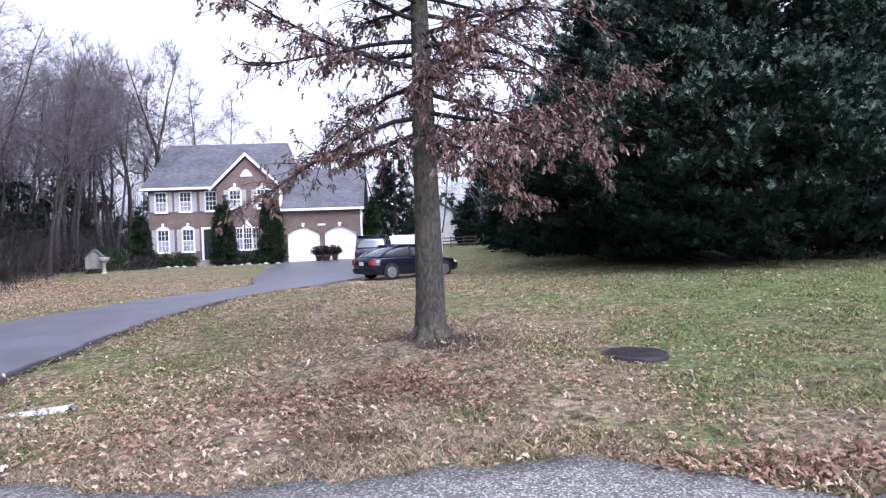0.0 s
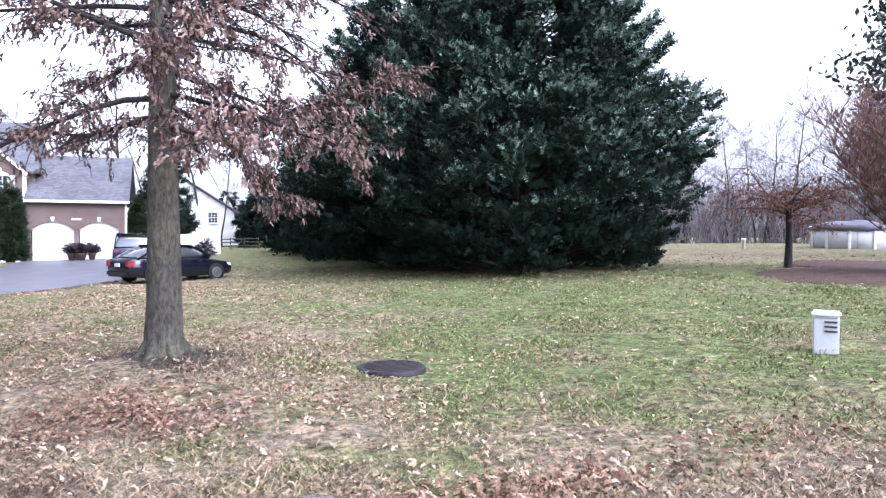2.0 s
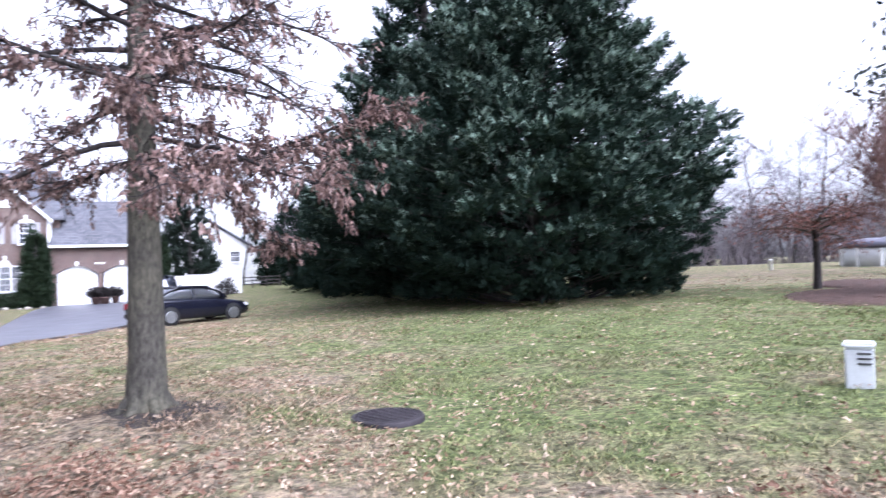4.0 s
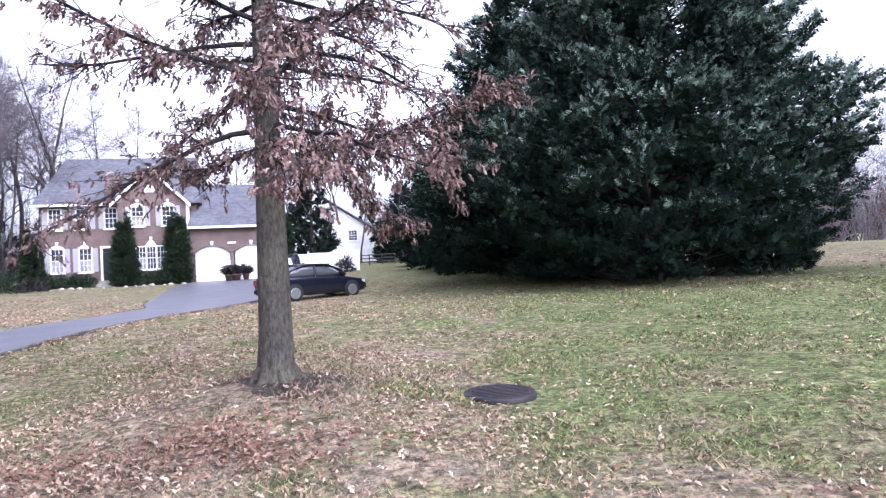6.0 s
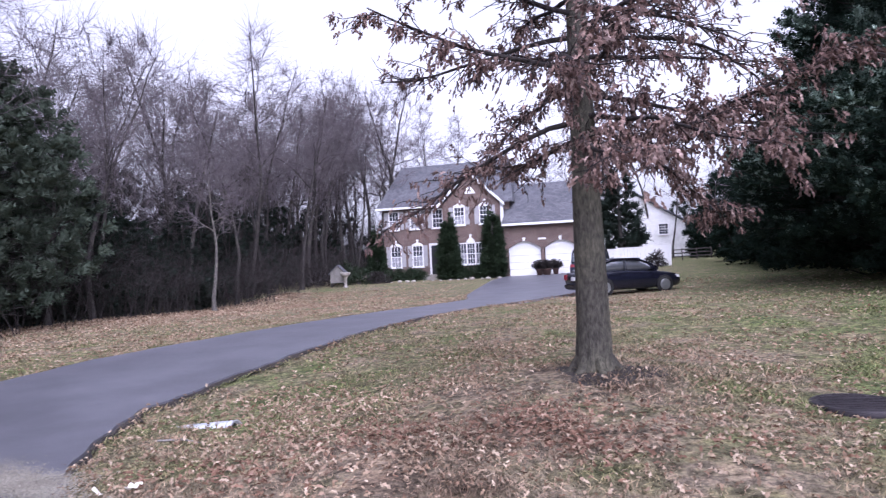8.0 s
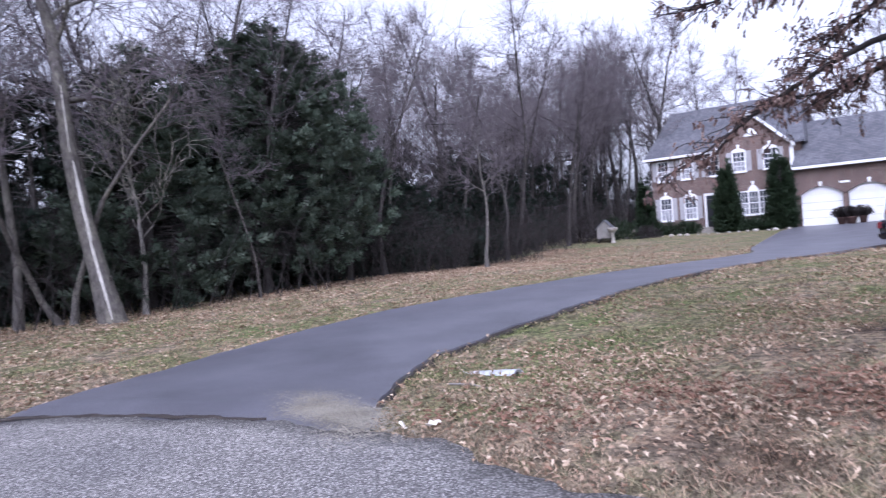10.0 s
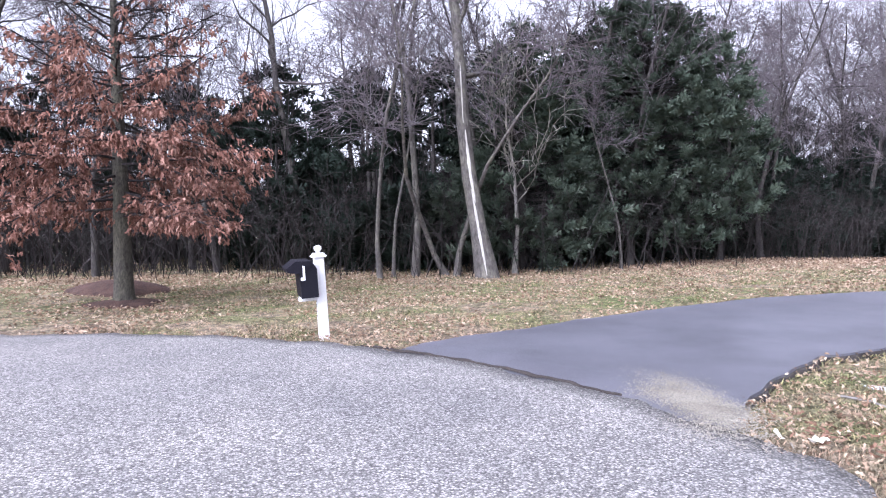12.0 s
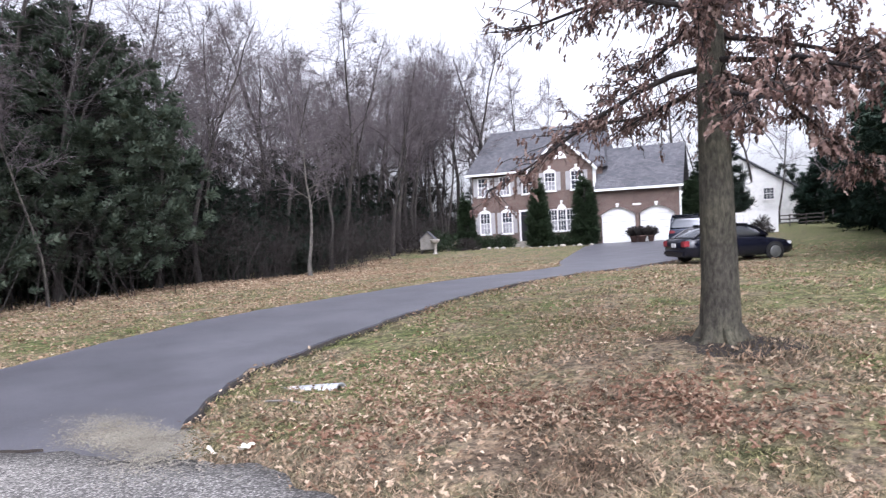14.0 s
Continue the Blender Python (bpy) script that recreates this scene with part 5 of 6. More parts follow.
# planters before the garage piers
for k, (x, y, r) in enumerate(((-8.2, 56.0, 0.32), (-7.55, 55.8, 0.42), (-6.85, 56.1, 0.3))):
    pl = thing("planter", Matrix.Translation((x, y, lz(x, y) + 0.05)), "terracotta planter of withered plants before the garage", "planter", "garage planters")
    part("pot", turned([(r * 0.6, 0), (r * 0.9, 0.42), (r, 0.44), (r, 0.52), (r * 0.86, 0.52), (r * 0.8, 0.44)], 20), TERRACOTTA, pl)
    rng = np.random.default_rng(90 + k)
    n = 150
    d = rng.normal(0, 1, (n, 3))
    d[:, 2] = np.abs(d[:, 2]) + 0.4
    d /= np.linalg.norm(d, axis=1, keepdims=True)
    raw("plant", *scatter(COARSE_SPRAY, d * 0.15 * r + np.array((0, 0, 0.5)), d, rng.uniform(-3, 3, n), rng.uniform(0.35, 0.75, n)), BRUSH, pl)

# ---- the wood on the far side of the drive ----
EDGE_Y = (-40.0, -12.0, 1.0, 5.0, 8.0, 13.0, 18.0, 25.0, 32.0, 40.0, 50.0, 62.0, 90.0)
EDGE_X = (-32.0, -27.0, -22.5, -20.6, -18.9, -18.6, -19.4, -21.6, -24.2, -25.0, -26.0, -28.0, -29.0)


def edge_x(y):
    return float(np.interp(y, EDGE_Y, EDGE_X))


kinds = [make_bare_tree(100 + k, h, r, WOOD_BARK, "tall leafless grey-brown woodland tree", first=f, limbs=n, spread=s)
         for k, (h, r, f, n, s) in enumerate(((18, 0.19, 0.30, 14, 0.52), (20, 0.23, 0.35, 13, 0.50), (16, 0.14, 0.28, 14, 0.50), (19, 0.17, 0.40, 12, 0.46), (17, 0.14, 0.36, 12, 0.44)))]
rngw = np.random.default_rng(11)
used = set()
spots = []
for row, (back, gap) in enumerate(((1.5, 3.9), (5.0, 3.6), (9.5, 3.8), (15.0, 4.4))):
    y = -30.0 + rngw.random()
    while y < 76:
        x = edge_x(y) - back + rngw.normal(0, 0.9)
        spots.append((x, y + rngw.normal(0, 0.8)))
        y += gap * rngw.uniform(0.75, 1.3)
for x in np.arange(-52, -25, 3.0):
    spots.append((x + rngw.normal(0, 1), 80 + rngw.normal(0, 2)))
    spots.append((x - 1 + rngw.normal(0, 1), 70 + rngw.normal(0, 2)))
for x in np.arange(-36, -21, 2.2):
    spots.append((x + rngw.normal(0, 0.6), 62 + rngw.normal(0, 2.5)))
for x in np.arange(-26, 8, 4.4):
    spots.append((x + rngw.normal(0, 1), 84 + rngw.normal(0, 3)))
for x in np.arange(12, 84, 3.4):
    spots.append((x + rngw.normal(0, 1.5), 76 - 0.30 * x + rngw.normal(0, 4)))
for n, (x, y) in enumerate(spots):
    k = n % 5
    turn, size = rngw.random() * 6.28, rngw.uniform(0.78, 1.12) * (0.95 if x > 10 else 0.76 if -6 < y < 38 else 1.10)
    if k not in used:
        used.add(k)
        placed(kinds[k], x, y, turn, size)
    else:
        again(kinds[k], x, y, turn, size)

# dark conifers inside the wood, low screen and one tall one
wood_cone = make_conifer(35, 9.0, 3.2, 1300, "dark shade-grown conifer inside the wood", DARK_PINE, column, 0.2, (0.5, 0.85), FINE_SPRAY, 0.14, group="woodland conifers")
placed(wood_cone, edge_x(15.5) - 4.0, 15.5, 0.0, 1.0)
for k, (y, back, size) in enumerate(((-22, 9, 0.8), (-14, 8, 0.8), (-8, 9, 0.75), (-3, 10, 0.7), (2.5, 6.5, 0.72), (6.5, 7, 0.78), (9.5, 5.0, 0.62), (11.5, 6.0, 0.9), (13.4, 4.4, 0.8), (17.6, 4.2, 0.95), (19.8, 5.2, 0.85),
                                   (22.3, 4.6, 0.72), (25.0, 5.5, 0.8), (28.0, 4.8, 0.7), (31.5, 6.0, 0.72), (35.5, 3.4, 0.6), (39.0, 5.0, 0.7), (43.0, 6.0, 0.75), (47.5, 6.0, 0.7), (52.0, 5.5, 0.75), (57.0, 6.0, 0.8), (63, 5, 0.8),
                                   (0, 15, 0.95), (8, 14, 1.0), (16, 13, 1.0), (24, 13, 1.0), (32, 13, 0.95), (40, 13, 0.95), (48, 13, 0.95), (56, 13, 0.95), (-10, 16, 0.9), (-18, 16, 0.9), (3.0, 4.4, 0.66), (6.2, 3.8, 0.7), (8.2, 4.0, 0.75), (-6, 13, 1.0), (-1, 12, 1.0), (4, 12.5, 1.0), (12, 15, 1.1), (20, 15, 1.1), (28, 14, 1.1), (36, 14, 1.1), (44, 15, 1.1), (52, 14, 1.1), (60, 12, 1.1), (24.0, 3.0, 0.6), (27.0, 3.2, 0.55), (29.5, 2.8, 0.55), (33.6, 1.6, 0.45), (37.5, 2.6, 0.5), (41.5, 3.4, 0.55), (46.0, 3.6, 0.55))):
    again(wood_cone, edge_x(y) - back, y, k * 1.7, size)
placed(make_conifer(36, 9.9, 4.3, 11000, "tall soft-needled pine at the wood's edge", SOFT_PINE, column, 0.8, (0.26, 0.48), FINE_SPRAY, 0.2), -21.4, 16.2)
placed(make_conifer(37, 8.0, 3.2, 5000, "spreading low pine at the wood's edge", SOFT_PINE, dome, 0.5, (0.26, 0.48), FINE_SPRAY, 0.16), -20.6, 10.6)


def build_brush(name, label, spots_xy, height, seed, per, mat, stout=1.0):
    """A thicket of whippy stems too many to count."""
    rng = np.random.default_rng(seed)
    lines = []
    for x, y in spots_xy:
        z = lz(x, y)
        for _ in range(per):
            h = height * rng.uniform(0.45, 1.1)
            start = (x + rng.normal(0, 1.0), y + rng.normal(0, 1.0), z - 0.1)
            st = wander(rng, start, (rng.normal(0, 0.25), rng.normal(0, 0.25), 1), h, 4, 0.14)
            lines.append((st, np.linspace(0.015, 0.006, 5) * stout))
            for q in (2, 3, 3, 4):
                lines.append((wander(rng, st[q], (rng.normal(0, 0.8), rng.normal(0, 0.8), 0.7), h * 0.32, 3, 0.25), np.array((0.009, 0.008, 0.006, 0.004)) * stout))
    return tagged(raw(name, *tubes(lines, 3), mat), label, "undergrowth", kind="stuff")


brush_spots = [(edge_x(y) - b + rngw.normal(0, 0.6), y) for y in np.arange(-26, 62, 1.3) for b in (1.0, 3.2, 6.0)]
build_brush("undergrowth", "dense bare undergrowth along the wood's edge", brush_spots, 3.4, 41, 22, BRUSH)
# Far scrub takes the hazed twig colour to look paler with distance.
build_brush("undergrowth", "distant bare scrub beyond the far lawn", [(x, 74 - 0.30 * x + rngw.normal(0, 2.5)) for x in np.arange(10, 80, 0.9)], 8.0, 42, 26, HAZY_TWIG, 2.6)
for k, x in enumerate(np.arange(14, 90, 7.0)):
    again(wood_cone, float(x), 84 - 0.30 * float(x), k * 1.3, 0.7)
for k, x in enumerate(np.arange(-44, 6, 5.5)):
    again(wood_cone, float(x), (82 if x < -22 else 104) + (k % 3) * 2, k * 1.1, 0.85)

rngs = np.random.default_rng(19)
saplings = []
for y in np.arange(-28, 84, 0.42):
    for back in rngs.uniform(2.0, 22.0, 6):
        saplings.append((edge_x(y) - back, y + rngs.normal(0, 0.5)))


for x in np.arange(-46, -22, 0.35):
    saplings.append((float(x), 66 + rngs.normal(0, 3)))
    saplings.append((float(x), 76 + rngs.normal(0, 3)))


def build_thicket(spots_xy):
    """Young bare growth filling the wood, too dense to count."""
    rng = np.random.default_rng(44)
    lines = []
    for x, y in spots_xy:
        h = rng.uniform(3.5, 9.5)
        st = wander(rng, (x, y, lz(x, y) - 0.1), (rng.normal(0, 0.08), rng.normal(0, 0.08), 1), h, 4, 0.06)
        lines.append((st, np.linspace(0.036, 0.012, 5)))
        for _ in range(9):
            q = st[rng.integers(1, 5)]
            lines.append((wander(rng, q, (rng.normal(0, 0.8), rng.normal(0, 0.8), 0.8), h * rng.uniform(0.15, 0.34), 2, 0.2), (0.015, 0.012, 0.008)))
    tagged(raw("thicket", *tubes(lines, 3), BRUSH), "dense bare young growth filling the wood", "undergrowth", kind="stuff")


build_thicket(saplings)

# the leaning tree with a stripped white scar, the slender birch-like ones
big = make_bare_tree(201, 15.0, 0.27, GREY_BARK, "big grey leaning tree with a long stripped scar", scar=-1.02, first=0.42, limbs=12, spread=0.5)
big.matrix_basis = pose(-17.8, 8.05, lz(-17.8, 8.05), 3.2, -3.0, 0) @ Matrix.Rotation(0.6, 4, "Z")
sl = make_bare_tree(202, 12.0, 0.075, GREY_BARK, "slender grey tree at the wood's edge", first=0.5, limbs=9, spread=0.3, boughs=5)
placed(sl, -19.27, 5.20, 0.4)
again(sl, -19.6, 5.70, 2.0, 0.72)
again(sl, -19.7, 6.42, 3.3, 1.5)
again(sl, -18.2, 12.9, 4.4, 0.6)
for x, y, rx in ((-19.4, 7.35, 24.0), (-19.0, 7.55, -13.0)):
    copy_thing(sl, pose(x, y, lz(x, y), rx, 4, 0)).scale = (1.25, 1.25, 0.7)
birch = make_bare_tree(203, 9.0, 0.12, GREY_BARK, "pale-barked tree standing before the wood", first=0.45, limbs=10, spread=0.42)
placed(birch, -22.6, 31.6, 1.0)
fan = make_bare_tree(204, 7.5, 0.08, PALE_BARK, "pale spreading bare tree beside the scarred one", twig_bark=PALE_BARK, first=0.3, limbs=16, spread=0.55, boughs=5, twigs=4)
placed(fan, -18.6, 9.3, 2.0)

# ---- weeping cherry, crape myrtle, magnolia ----
def build_cherry(x, y):
    rng = np.random.default_rng(61)
    t = thing("weeping_cherry", Matrix.Translation((x, y, lz(x, y))), "small weeping tree with drooping bare red-brown twigs", "tree")
    raw("trunk", *tubes([(np.array([(0, 0, -0.1), (0, 0, 0.1), (0.03, 0, 1.0), (0, 0.02, 2.1)]), [0.17, 0.13, 0.10, 0.09])], 10), OAK_TWIG, t, True)
    limbs, tw, tips = [], [], []
    for k in range(11):
        a = k * 2.4
        d = np.array((math.cos(a), math.sin(a), 0.45))
        ln = rng.uniform(1.5, 2.3)
        l = wander(rng, (0, 0, 1.7 + 0.05 * k), d, ln, 6, 0.12, -0.06)
        limbs.append((l, np.linspace(0.05, 0.012, 7)))
        for q in range(40):
            p = l[rng.integers(2, 7)]
            s = wander(rng, p, (rng.normal(0, 0.8), rng.normal(0, 0.8), 0.35), rng.uniform(0.6, 1.2), 4, 0.15, -0.28)
            tw.append((s, np.linspace(0.010, 0.004, 5)))
            tips += list(s[2:])
    for l in limbs:
        raw("limb", *tubes([l], 6), OAK_BARK, t, True)
    tagged(raw("twigwork", *tubes(tw, 3), RED_TWIG, t), kind="stuff")
    tips = np.array(tips)
    pk = rng.integers(0, len(tips), 1300)
    w = rng.normal(0, 0.4, (1300, 3))
    w[:, 2] -= 0.8
    raw("crown", *scatter(PLAIN_LEAF, tips[pk] + rng.normal(0, 0.06, (1300, 3)), w, rng.uniform(-3, 3, 1300), rng.uniform(0.08, 0.14, 1300)), CHERRY_LEAF, t)


def build_myrtle(x, y, h, spread, seed):
    rng = np.random.default_rng(seed)
    t = thing("crape_myrtle", Matrix.Translation((x, y, lz(x, y))), "bare multi-stemmed crape myrtle with pale trunks in mulch", "shrub")
    stems, tw = [], []
    for k in range(12):
        a = k * 2.4 + rng.normal(0, 0.2)
        s = wander(rng, (0.22 * math.cos(a), 0.22 * math.sin(a), -0.1), (math.cos(a) * 0.45, math.sin(a) * 0.45, 1), h * 0.62, 6, 0.06)
        stems.append((s, np.linspace(0.085, 0.03, 7)))
        for q in range(9):
            p = s[2 + q % 5]
            b = wander(rng, p, (math.cos(a) * spread * rng.random() + rng.normal(0, 0.35), math.sin(a) * spread * rng.random() + rng.normal(0, 0.35), 1), h * rng.uniform(0.3, 0.5), 5, 0.10)
            tw.append((b, np.linspace(0.02, 0.006, 6)))
            for c in range(44):
                tw.append((wander(rng, b[1 + c % 5], (rng.normal(0, 0.6), rng.normal(0, 0.6), 0.9), rng.uniform(0.5, 1.3), 3, 0.15), (0.009, 0.007, 0.006, 0.004)))
    for s in stems:
        raw("stem", *tubes([s], 8), MYRTLE_BARK, t, True)
    tagged(raw("twigwork", *tubes(tw, 3), RED_TWIG, t), kind="stuff")


build_cherry(18.6, 16.4)
build_myrtle(18.6, 11.8, 6.0, 0.9, 62)


def build_magnolia(x, y, h, r):
    rng = np.random.default_rng(63)
    t = thing("magnolia_tree", Matrix.Translation((x, y, lz(x, y))), "tall broadleaf evergreen magnolia with glossy dark leaves", "tree")
    thick, thin = bare_tree_lines(rng, h, 0.25, 0.2, 26, 0.42, 5, 2)
    raw("trunk", *tubes(thick[:1], 9), WOOD_BARK, t, True)
    tagged(raw("limbwork", *tubes(thick[1:] + thin, 4), WOOD_BARK, t), kind="stuff")
    tips = np.concatenate([p[1:] for p, _ in thin])
    n = 8500
    pk = rng.integers(0, len(tips), n)
    w = rng.normal(0, 0.6, (n, 3)) + np.array((0, 0, 0.3))
    raw("crown", *scatter(PLAIN_LEAF, tips[pk] + rng.normal(0, 0.42, (n, 3)), w, rng.uniform(-3, 3, n), rng.uniform(0.24, 0.42, n)), MAGNOLIA, t)


build_magnolia(30.0, 17.6, 15.0, 4.5)

blotch("mulch_bed", 19.4, 14.0, 6.2, 3.2, 0.9, 0.02, MULCH, "dark red mulch bed under the ornamental trees", "mulch bed", 8, dome=0.07)
blotch("mulch_ring", -15.3, -1.3, 0.85, 0.75, 0.2, 0.02, MULCH, "dark mulch ring round the rust-leaved oak", "mulch bed", 9, dome=0.10)
blotch("mulch_bed", -18.8, -1.8, 2.0, 1.0, 0.6, 0.02, MULCH, "dark mound of mulch beyond the oak", "mulch bed", 10, dome=0.28)
blotch("bare_soil", -0.28, 6.75, 0.70, 0.55, 0.2, 0.004, SOIL, "worn bare soil among the oak's roots", "soil", 12, dome=0.01)
# ---- pool ----
px, py = 36.1, 27.3
pool = thing("above_ground_pool", Matrix.Translation((px, py, lz(px, py))), "round above-ground pool with dark winter cover", "pool")
part("wall", turned([(2.3, -0.2), (2.3, 1.2), (2.2, 1.2), (2.2, 0.3)], 48), POOL_WALL, pool)
part("top_rail", turned([(2.24, 1.2), (2.38, 1.2), (2.38, 1.26), (2.24, 1.26)], 48), WHITE_VINYL, pool)
cov = turned([(2.40, 1.02), (2.42, 1.26), (2.1, 1.40), (1.5, 1.48), (0.3, 1.46)], 64)
for v in cov.verts:
    v.co.z += 0.16 * noise.noise(v.co * 1.7)
part("cover", cov, POOL_COVER, pool, "sagging dark tarpaulin cover")
for k in range(12):
    a = k * 2 * math.pi / 12
    up = boxed(2.29, 2.37, -0.07, 0.07, -0.15, 1.2, 0.02)
    bmesh.ops.rotate(up, cent=(0, 0, 0), matrix=Matrix.Rotation(a, 3, "Z"), verts=up.verts)
    part("upright", up, WHITE_VINYL, pool)

stub_at = (30.0, 29.6)
stub = thing("marker_post", Matrix.Translation((*stub_at, lz(*stub_at))), "short white marker pipe standing in the far lawn", "post")
part("pipe", turned([(0.10, -0.1), (0.10, 0.5), (0.115, 0.5), (0.115, 0.58), (0.06, 0.6)], 14), WHITE_VINYL, stub)


# ---- small things by the road ----
def build_mailbox(x, y):
    m = thing("mailbox", pose(x, y, lz(x, y), 3.0, 1.0, 0), "black mailbox hung on a white post with ball finial", "mailbox")
    part("post", boxed(-0.065, 0.065, -0.065, 0.065, -0.15, 1.09, 0.010), WHITE_VINYL, m)
    cap = boxed(-0.10, 0.10, -0.10, 0.10, 1.09, 1.12, 0.01)
    box(cap, -0.08, 0.08, -0.08, 0.08, 1.12, 1.145, 0.01)
    part("post_cap", cap, WHITE_VINYL, m)
    part("finial", turned([(0.04, 1.145), (0.022, 1.16), (0.04, 1.18), (0.052, 1.205), (0.045, 1.235), (0.018, 1.25)], 18), WHITE_VINYL, m)
    body = part("box", slab([(-0.28, 0.58), (-0.06, 0.58), (-0.06, 0.96), (-0.12, 1.05), (-0.26, 1.05), (-0.30, 1.0)], -0.20, 0.24), BLACK_PLASTIC, m, "black steel letter box")
    body.matrix_basis = Matrix(((0, -1, 0, 0), (1, 0, 0, 0), (0, 0, 1, 0), (0, 0, 0, 1)))
    part("hood", slab([(-0.46, 0.985), (-0.445, 0.935), (-0.29, 0.91), (-0.13, 1.02), (-0.13, 1.065), (-0.33, 1.075)], -0.22, 0.26), BLACK_PLASTIC, body)
    part("flag", box(boxed(-0.25, -0.222, -0.222, -0.205, 0.84, 1.01), -0.28, -0.222, -0.222, -0.205, 0.82, 0.86), WHITE_VINYL, body, "white signal flag")
    part("bracket", boxed(-0.30, -0.06, -0.04, 0.04, 0.52, 0.58, 0.01), WHITE_VINYL, body)
    for k in range(4):
        part("number_bar", boxed(-0.03, 0.0, -0.068, -0.0655, 0.28 + 0.07 * k, 0.32 + 0.07 * k), SLOT, m, "faded dark mark")


def build_pedestal(x, y, z):
    m = thing("utility_pedestal", pose(x, y, z, 0, 0, -52) @ Matrix.Diagonal((0.76, 0.76, 0.92, 1)), "pale grey plastic utility pedestal with louvre slots", "utility box")
    body = bmesh.new()
    prof = [(-0.15, -0.08), (0.15, -0.08), (0.155, 0.42), (-0.155, 0.42)]
    body = slab(prof, -0.15, 0.15)
    bmesh.ops.bevel(body, geom=list(body.edges), offset=0.02, segments=2, affect="EDGES")
    part("body", body, GREY_PLASTIC, m)
    lid = boxed(-0.17, 0.17, -0.17, 0.17, 0.42, 0.475, 0.02)
    part("lid", lid, GREY_PLASTIC, m)
    # Louvre slots are dark bars that paint in the slots' shade.
    for k in range(3):
        part("louvre", boxed(-0.02, 0.13, -0.162, -0.148, 0.26 + 0.05 * k, 0.28 + 0.05 * k, 0.004), SLOT, m)


def build_lid(x, y, z):
    m = thing("manhole_cover", Matrix.Translation((x, y, z)), "round dark cast-iron manhole cover proud of the grass", "manhole cover")
    ring = turned([(0.34, -0.1), (0.345, 0.055), (0.335, 0.07), (0.30, 0.075), (0.295, 0.055)], 48)
    part("frame_ring", ring, IRON, m)
    part("cover", turned([(0.294, 0.0), (0.294, 0.066), (0.285, 0.072), (0.0005, 0.074)], 48), IRON, m)
    for r in range(-4, 5):
        half = math.sqrt(max(0.0, 0.27**2 - (r * 0.06) ** 2))
        part("rib", boxed(-half, half, r * 0.06 - 0.008, r * 0.06 + 0.008, 0.072, 0.08), IRON, m)


def build_pipe(x0, y0, x1, y1):
    """A galvanised corrugated culvert end, half sunk in the grass."""
    z0, z1 = lz(x0, y0) - 0.09, lz(x1, y1) - 0.01
    a, b = Vector((x0, y0, z0)), Vector((x1, y1, z1))
    m = thing("culvert_pipe", Matrix.Translation(a) @ (b - a).to_track_quat("Z", "Y").to_matrix().to_4x4(), "corrugated galvanised culvert pipe end sunk in the grass", "pipe")
    ln = (b - a).length
    prof = [(0.086 + 0.009 * math.sin(i * 1.5), ln * i / 60) for i in range(61)]
    tube = turned(prof + [(0.072, ln), (0.072, ln - 0.3)], 24)
    part("tube", tube, GALV, m)
    # Dark disc in place of the shade inside the tube.
    part("mouth", turned([(0.071, ln - 0.06), (0.071, ln - 0.05)], 24), SLOT, m)


build_mailbox(-9.07, 1.76)
build_pedestal(5.95, 4.72, lz(5.95, 4.72) - 0.04)
build_lid(1.83, 6.2, lz(1.83, 6.2) - 0.012)
build_pipe(-4.62, 6.06, -3.80, 5.95)
for k, (x, y, s) in enumerate(((-3.35, 4.03, 0.055), (-3.55, 3.9, 0.030))):
    bm = bmesh.new()
    bmesh.ops.create_grid(bm, x_segments=6, y_segments=6, size=s)
    for v in bm.verts:
        v.co.z = 0.035 + 0.05 * noise.noise(v.co * 14 + Vector((k, 0, 0)))
        v.co.y *= 0.6
    bmesh.ops.solidify(bm, geom=bm.faces[:], thickness=0.003)
    p = part("litter", bm, PAPER)
    p.location = (x, y, lz(x, y) + 0.02)
    tagged(p, "crumpled pale paper litter on the grass", "litter", "paper litter")
st = raw("stick", *tubes([(np.array([(0, 0, 0.02), (0.25, 0.03, 0.035), (0.5, 0.0, 0.02)]), [0.012, 0.011, 0.007])], 6), PALE_BARK)
st.location = (-4.3, 5.4, lz(-4.3, 5.4))
tagged(st, "pale dry stick lying in the grass", "stick")


# ---- grass and fallen leaves ----
def clear(x, y, grow=0.0):
    return ~(on_road(x, y, grow) | on_drive(x, y, grow))


def patchy(x, y, s, seed):
    """Smooth 0..1 field for clumping."""
    r = np.random.default_rng(seed)
    f = np.zeros_like(x)
    for _ in range(7):
        a, k = r.random() * 6.28, s * r.uniform(0.6, 1.9)
        f += np.sin(k * (x * math.cos(a) + y * math.sin(a)) + r.random() * 6.28)
    return 1 / (1 + np.exp(-1.1 * f))


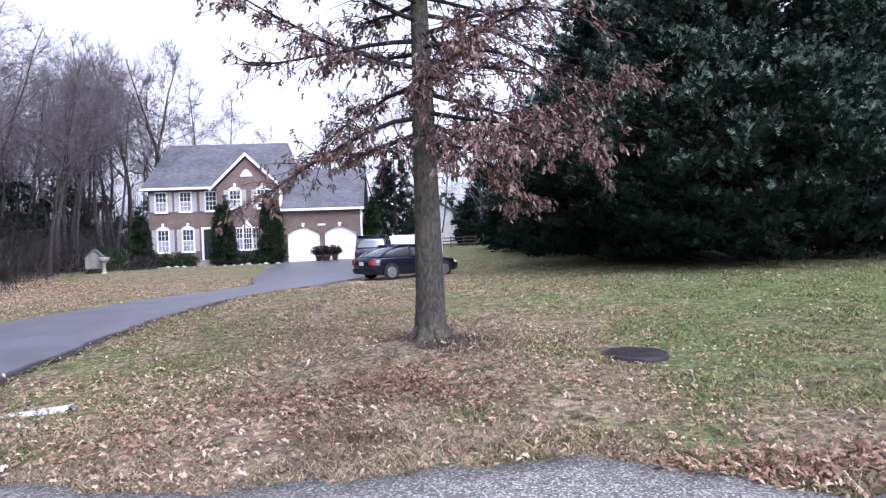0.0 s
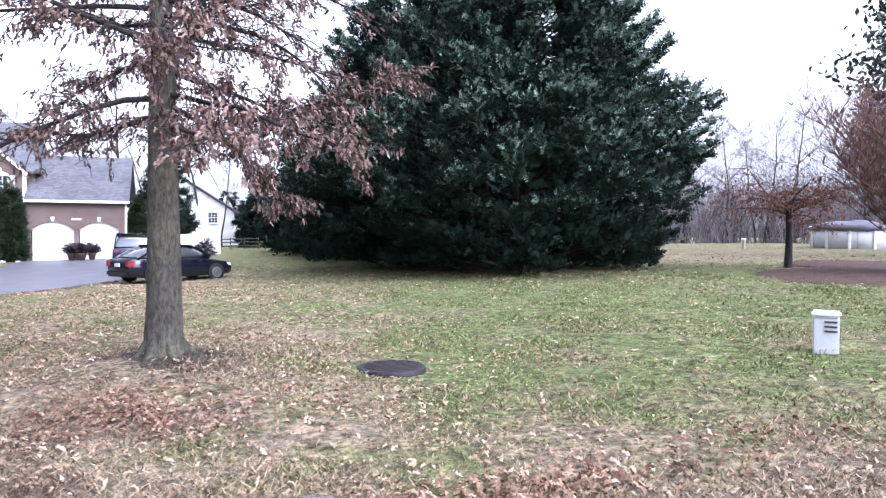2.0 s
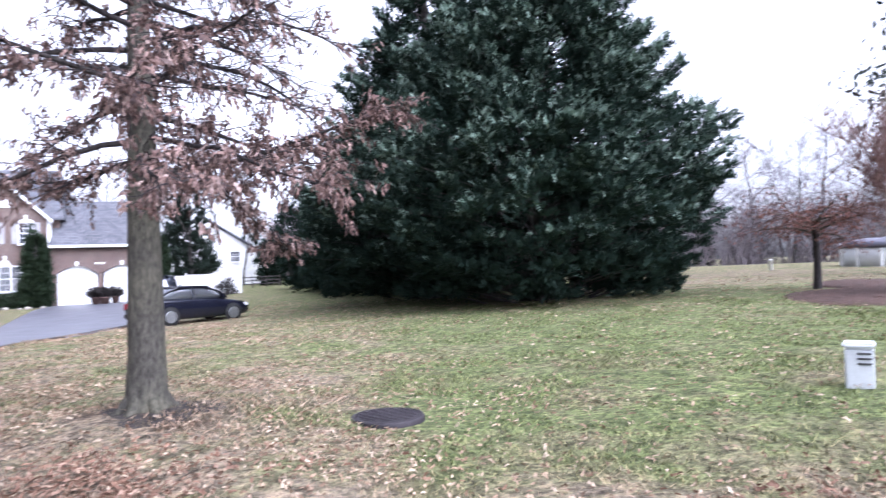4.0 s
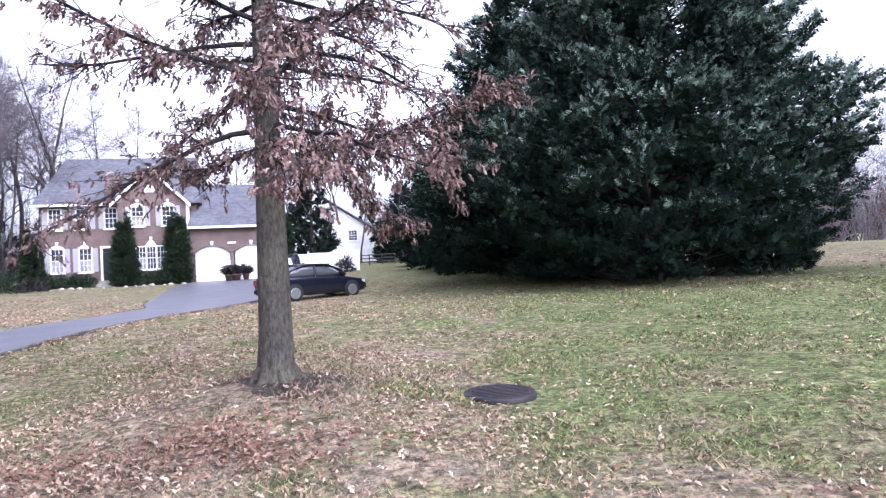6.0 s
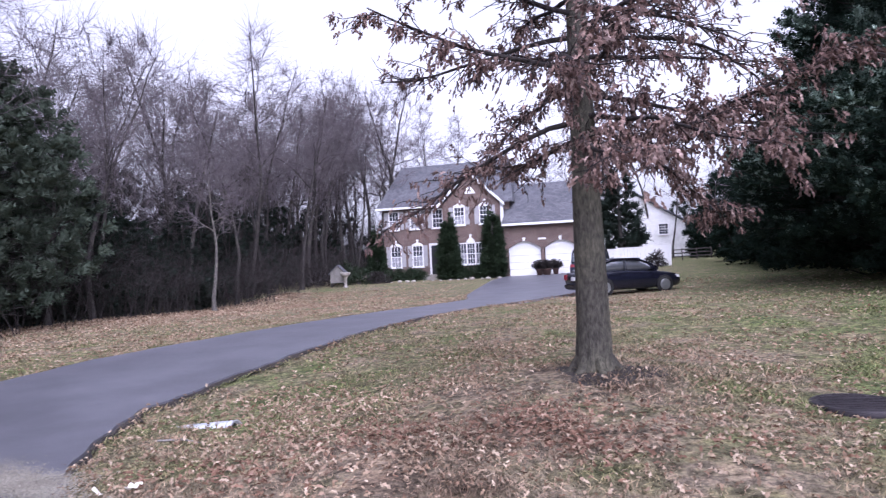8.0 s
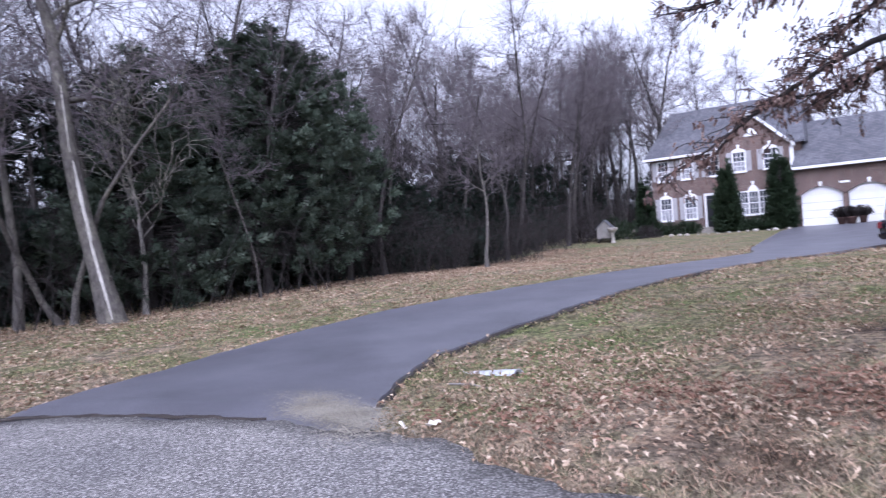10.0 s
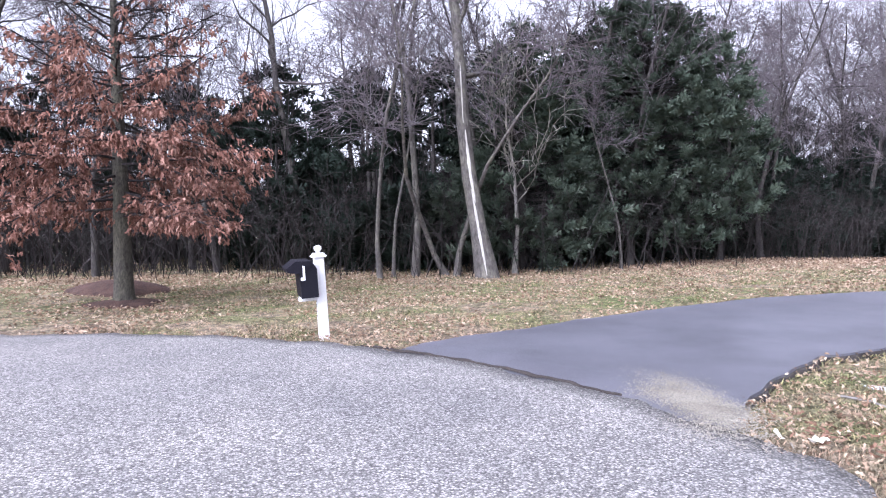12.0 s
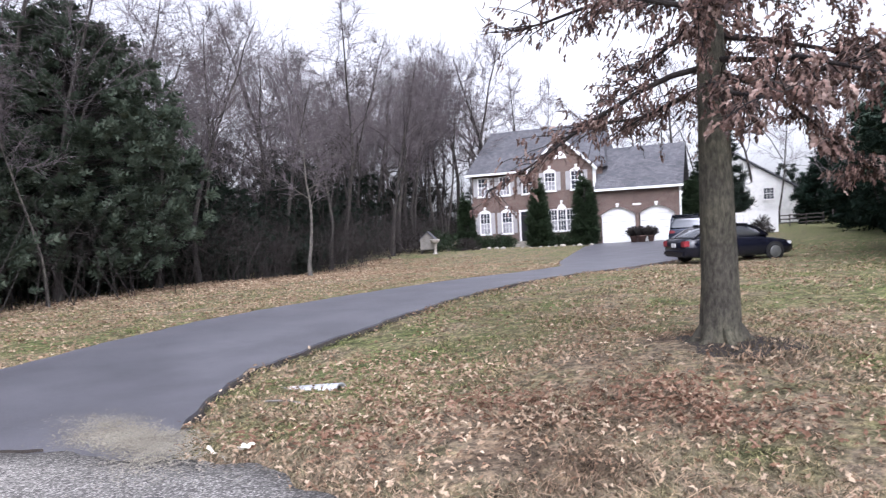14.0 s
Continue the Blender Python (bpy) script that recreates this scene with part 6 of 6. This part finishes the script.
def build_grass():
    rng = np.random.default_rng(71)
    n = 520000
    r = 2.2 + 20 * rng.random(n) ** 1.5
    a = rng.uniform(-0.25, math.pi + 0.15, n)
    x, y = r * np.cos(a) - 0.5, r * np.sin(a) + 0.2
    ok = ~on_road(x, y, -0.06) & ~on_drive(x, y, 0.02) & (np.hypot(x - 1.83, y - 6.2) > 0.34) & (rng.random(n) < 0.35 + 0.65 * patchy(x, y, 1.3, 5))
    x, y, r = x[ok], y[ok], r[ok]
    n = len(x)
    h = rng.uniform(0.016, 0.05, n) * (0.55 + 0.8 * patchy(x, y, 2.6, 6)) * (1 + 0.012 * r)
    w = rng.uniform(0.003, 0.006, n) * (0.8 + 0.12 * r)
    b = rng.random(n) * 6.28
    z = land(x, y) - 0.01
    lean = rng.normal(0, 1.1, (n, 2)) * h[:, None]
    p0 = np.stack([x - w * np.cos(b), y - w * np.sin(b), z], -1)
    p1 = np.stack([x + w * np.cos(b), y + w * np.sin(b), z], -1)
    p2 = np.stack([x + lean[:, 0], y + lean[:, 1], z + h], -1)
    v = np.stack([p0, p1, p2], 1).reshape(-1, 3)
    tagged(raw("grass", v, np.arange(3 * n).reshape(-1, 3), BLADES), "short winter grass of mixed green and straw blades", "grass", kind="stuff")


def build_fallen():
    rng = np.random.default_rng(72)
    n = 330000
    r = 2.5 + 33 * rng.random(n) ** 1.15
    a = rng.uniform(-0.2, math.pi + 0.25, n)
    x, y = r * np.cos(a) - 1.0, r * np.sin(a) + 0.2
    m = 0.08 + 0.80 * patchy(x, y, 1.4, 7) ** 1.6 * np.clip((5.0 - x) / 7, 0.12, 1)
    m += 0.55 * np.exp(-(((x + 1.6) / 2.6) ** 2) - ((y - 4.9) / 0.6) ** 2)
    m += 0.6 * np.exp(-(((x - 1.55) / 0.8) ** 2) - ((y - 2.75) / 0.35) ** 2)
    m *= np.where(x < -8, 0.9, 1.0)
    m *= 1 - 0.75 * np.exp(-(((x + 0.2) / 1.3) ** 2) - ((y - 6.5) / 0.9) ** 2)
    ok = clear(x, y, -0.02) & (rng.random(n) < m) & (np.hypot(x - 1.83, y - 6.2) > 0.38)
    x, y = x[ok], y[ok]
    # the strip between the drive and the wood is nearly covered
    ay = rng.uniform(-8, 46, 60000)
    ax = np.interp(ay, EDGE_Y, EDGE_X) + rng.exponential(4.2, 60000) - 1.0
    on = clear(ax, ay, 0.0) & (ax < np.interp(ay, (-8, 4, 12, 30, 46), (-4.6, -4.6, -7.0, -10.0, -12.0))) & (rng.random(60000) < 0.35 + 0.65 * patchy(ax, ay, 0.9, 7))
    x, y = np.concatenate([x, ax[on]]), np.concatenate([y, ay[on]])
    n = len(x)
    w = np.stack([rng.normal(0, 1, n), rng.normal(0, 1, n), rng.normal(0, 0.25, n)], -1)
    z = land(x, y) + rng.uniform(0.012, 0.035, n)
    far = np.hypot(x, y)
    at, spin, size = np.stack([x, y, z], -1), rng.normal(0, 0.6, n) + np.where(rng.random(n) < 0.4, math.pi, 0), rng.uniform(0.028, 0.060, n) * (1 + 0.032 * far)
    for on, shape, label in ((far < 9, LITTER, "scattered curled brown oak leaves on the lawn"), (far >= 9, CHIP_LEAF, "pale curled leaves strewn over the farther lawn")):
        v, f = scatter(shape, at[on], w[on], spin[on], size[on])
        tagged(raw("fallen_leaves", v, f, FALLEN), label, "fallen leaves", kind="stuff")


def build_drifts():
    """Reddish leaves blown together in loose heaps."""
    rng = np.random.default_rng(75)
    for cx, cy, sx, sy, k in ((1.5, 2.95, 0.42, 0.15, 420), (-0.55, 5.3, 0.34, 0.30, 380), (-0.15, 4.75, 0.25, 0.16, 160), (-1.75, 5.15, 0.6, 0.22, 420), (-2.7, 4.35, 0.5, 0.22, 260), (0.4, 5.0, 0.7, 0.18, 160), (3.2, 2.95, 0.6, 0.2, 160)):
        x, y = rng.normal(cx, sx, k), rng.normal(cy, sy, k)
        on = clear(x, y, -0.12)
        x, y = x[on], y[on]
        n = len(x)
        w = np.stack([rng.normal(0, 1, n), rng.normal(0, 1, n), rng.normal(0, 0.35, n)], -1)
        v, f = scatter(HUNG, np.stack([x, y, land(x, y) + rng.uniform(0.015, 0.055, n)], -1), w, rng.normal(0, 0.9, n), rng.uniform(0.04, 0.08, n))
        tagged(raw("leaf_drift", v, f, RED_FALLEN), "loose drift of reddish-brown oak leaves on the grass", "fallen leaves", kind="stuff")


def build_straw():
    """Dead grass lying matted over the drive's mouth."""
    rng = np.random.default_rng(73)
    n = 1500
    t = rng.normal(0, 0.48, n)
    u = rng.normal(0, 0.12, n)
    x, y = -4.45 + t * 0.92 + u * 0.39, 4.02 - t * 0.39 + u * 0.92
    b = rng.random(n) * 6.28
    ln, w = rng.uniform(0.05, 0.14, n), rng.uniform(0.003, 0.006, n)
    z = land(x, y) + 0.038 + rng.uniform(0, 0.014, n)
    dx, dy = np.cos(b), np.sin(b)
    p0 = np.stack([x - w * dy, y + w * dx, z], -1)
    p1 = np.stack([x + w * dy, y - w * dx, z], -1)
    p2 = np.stack([x + ln * dx, y + ln * dy, z + rng.uniform(-0.006, 0.010, n)], -1)
    tagged(raw("straw", np.stack([p0, p1, p2], 1).reshape(-1, 3), np.arange(3 * n).reshape(-1, 3), STRAW), "matted dead grass at the drive's mouth", "dead grass", kind="stuff")


def build_grit():
    """Loose pale grit washed over the seam of drive and road."""
    rng = np.random.default_rng(74)
    n = 12000
    t, u = rng.normal(0, 0.46, n), rng.normal(0, 0.17, n)
    u += 0.10 * np.sin(5 * t) - 0.12 * np.abs(t)
    x, y = -4.45 + t * 0.92 + u * 0.39, 4.02 - t * 0.39 + u * 0.92
    w = np.stack([rng.normal(0, 1, n), rng.normal(0, 1, n), rng.normal(0, 0.15, n)], -1)
    v, f = scatter(FLAKE, np.stack([x, y, land(x, y) + 0.036 + rng.uniform(0, 0.008, n)], -1), w, rng.normal(0, 0.3, n), rng.uniform(0.006, 0.020, n))
    tagged(raw("grit", v, f, STRAW), "loose pale grit over the seam of drive and road", "grit", kind="stuff")


build_grit()
build_grass()
build_fallen()
build_straw()
build_drifts()
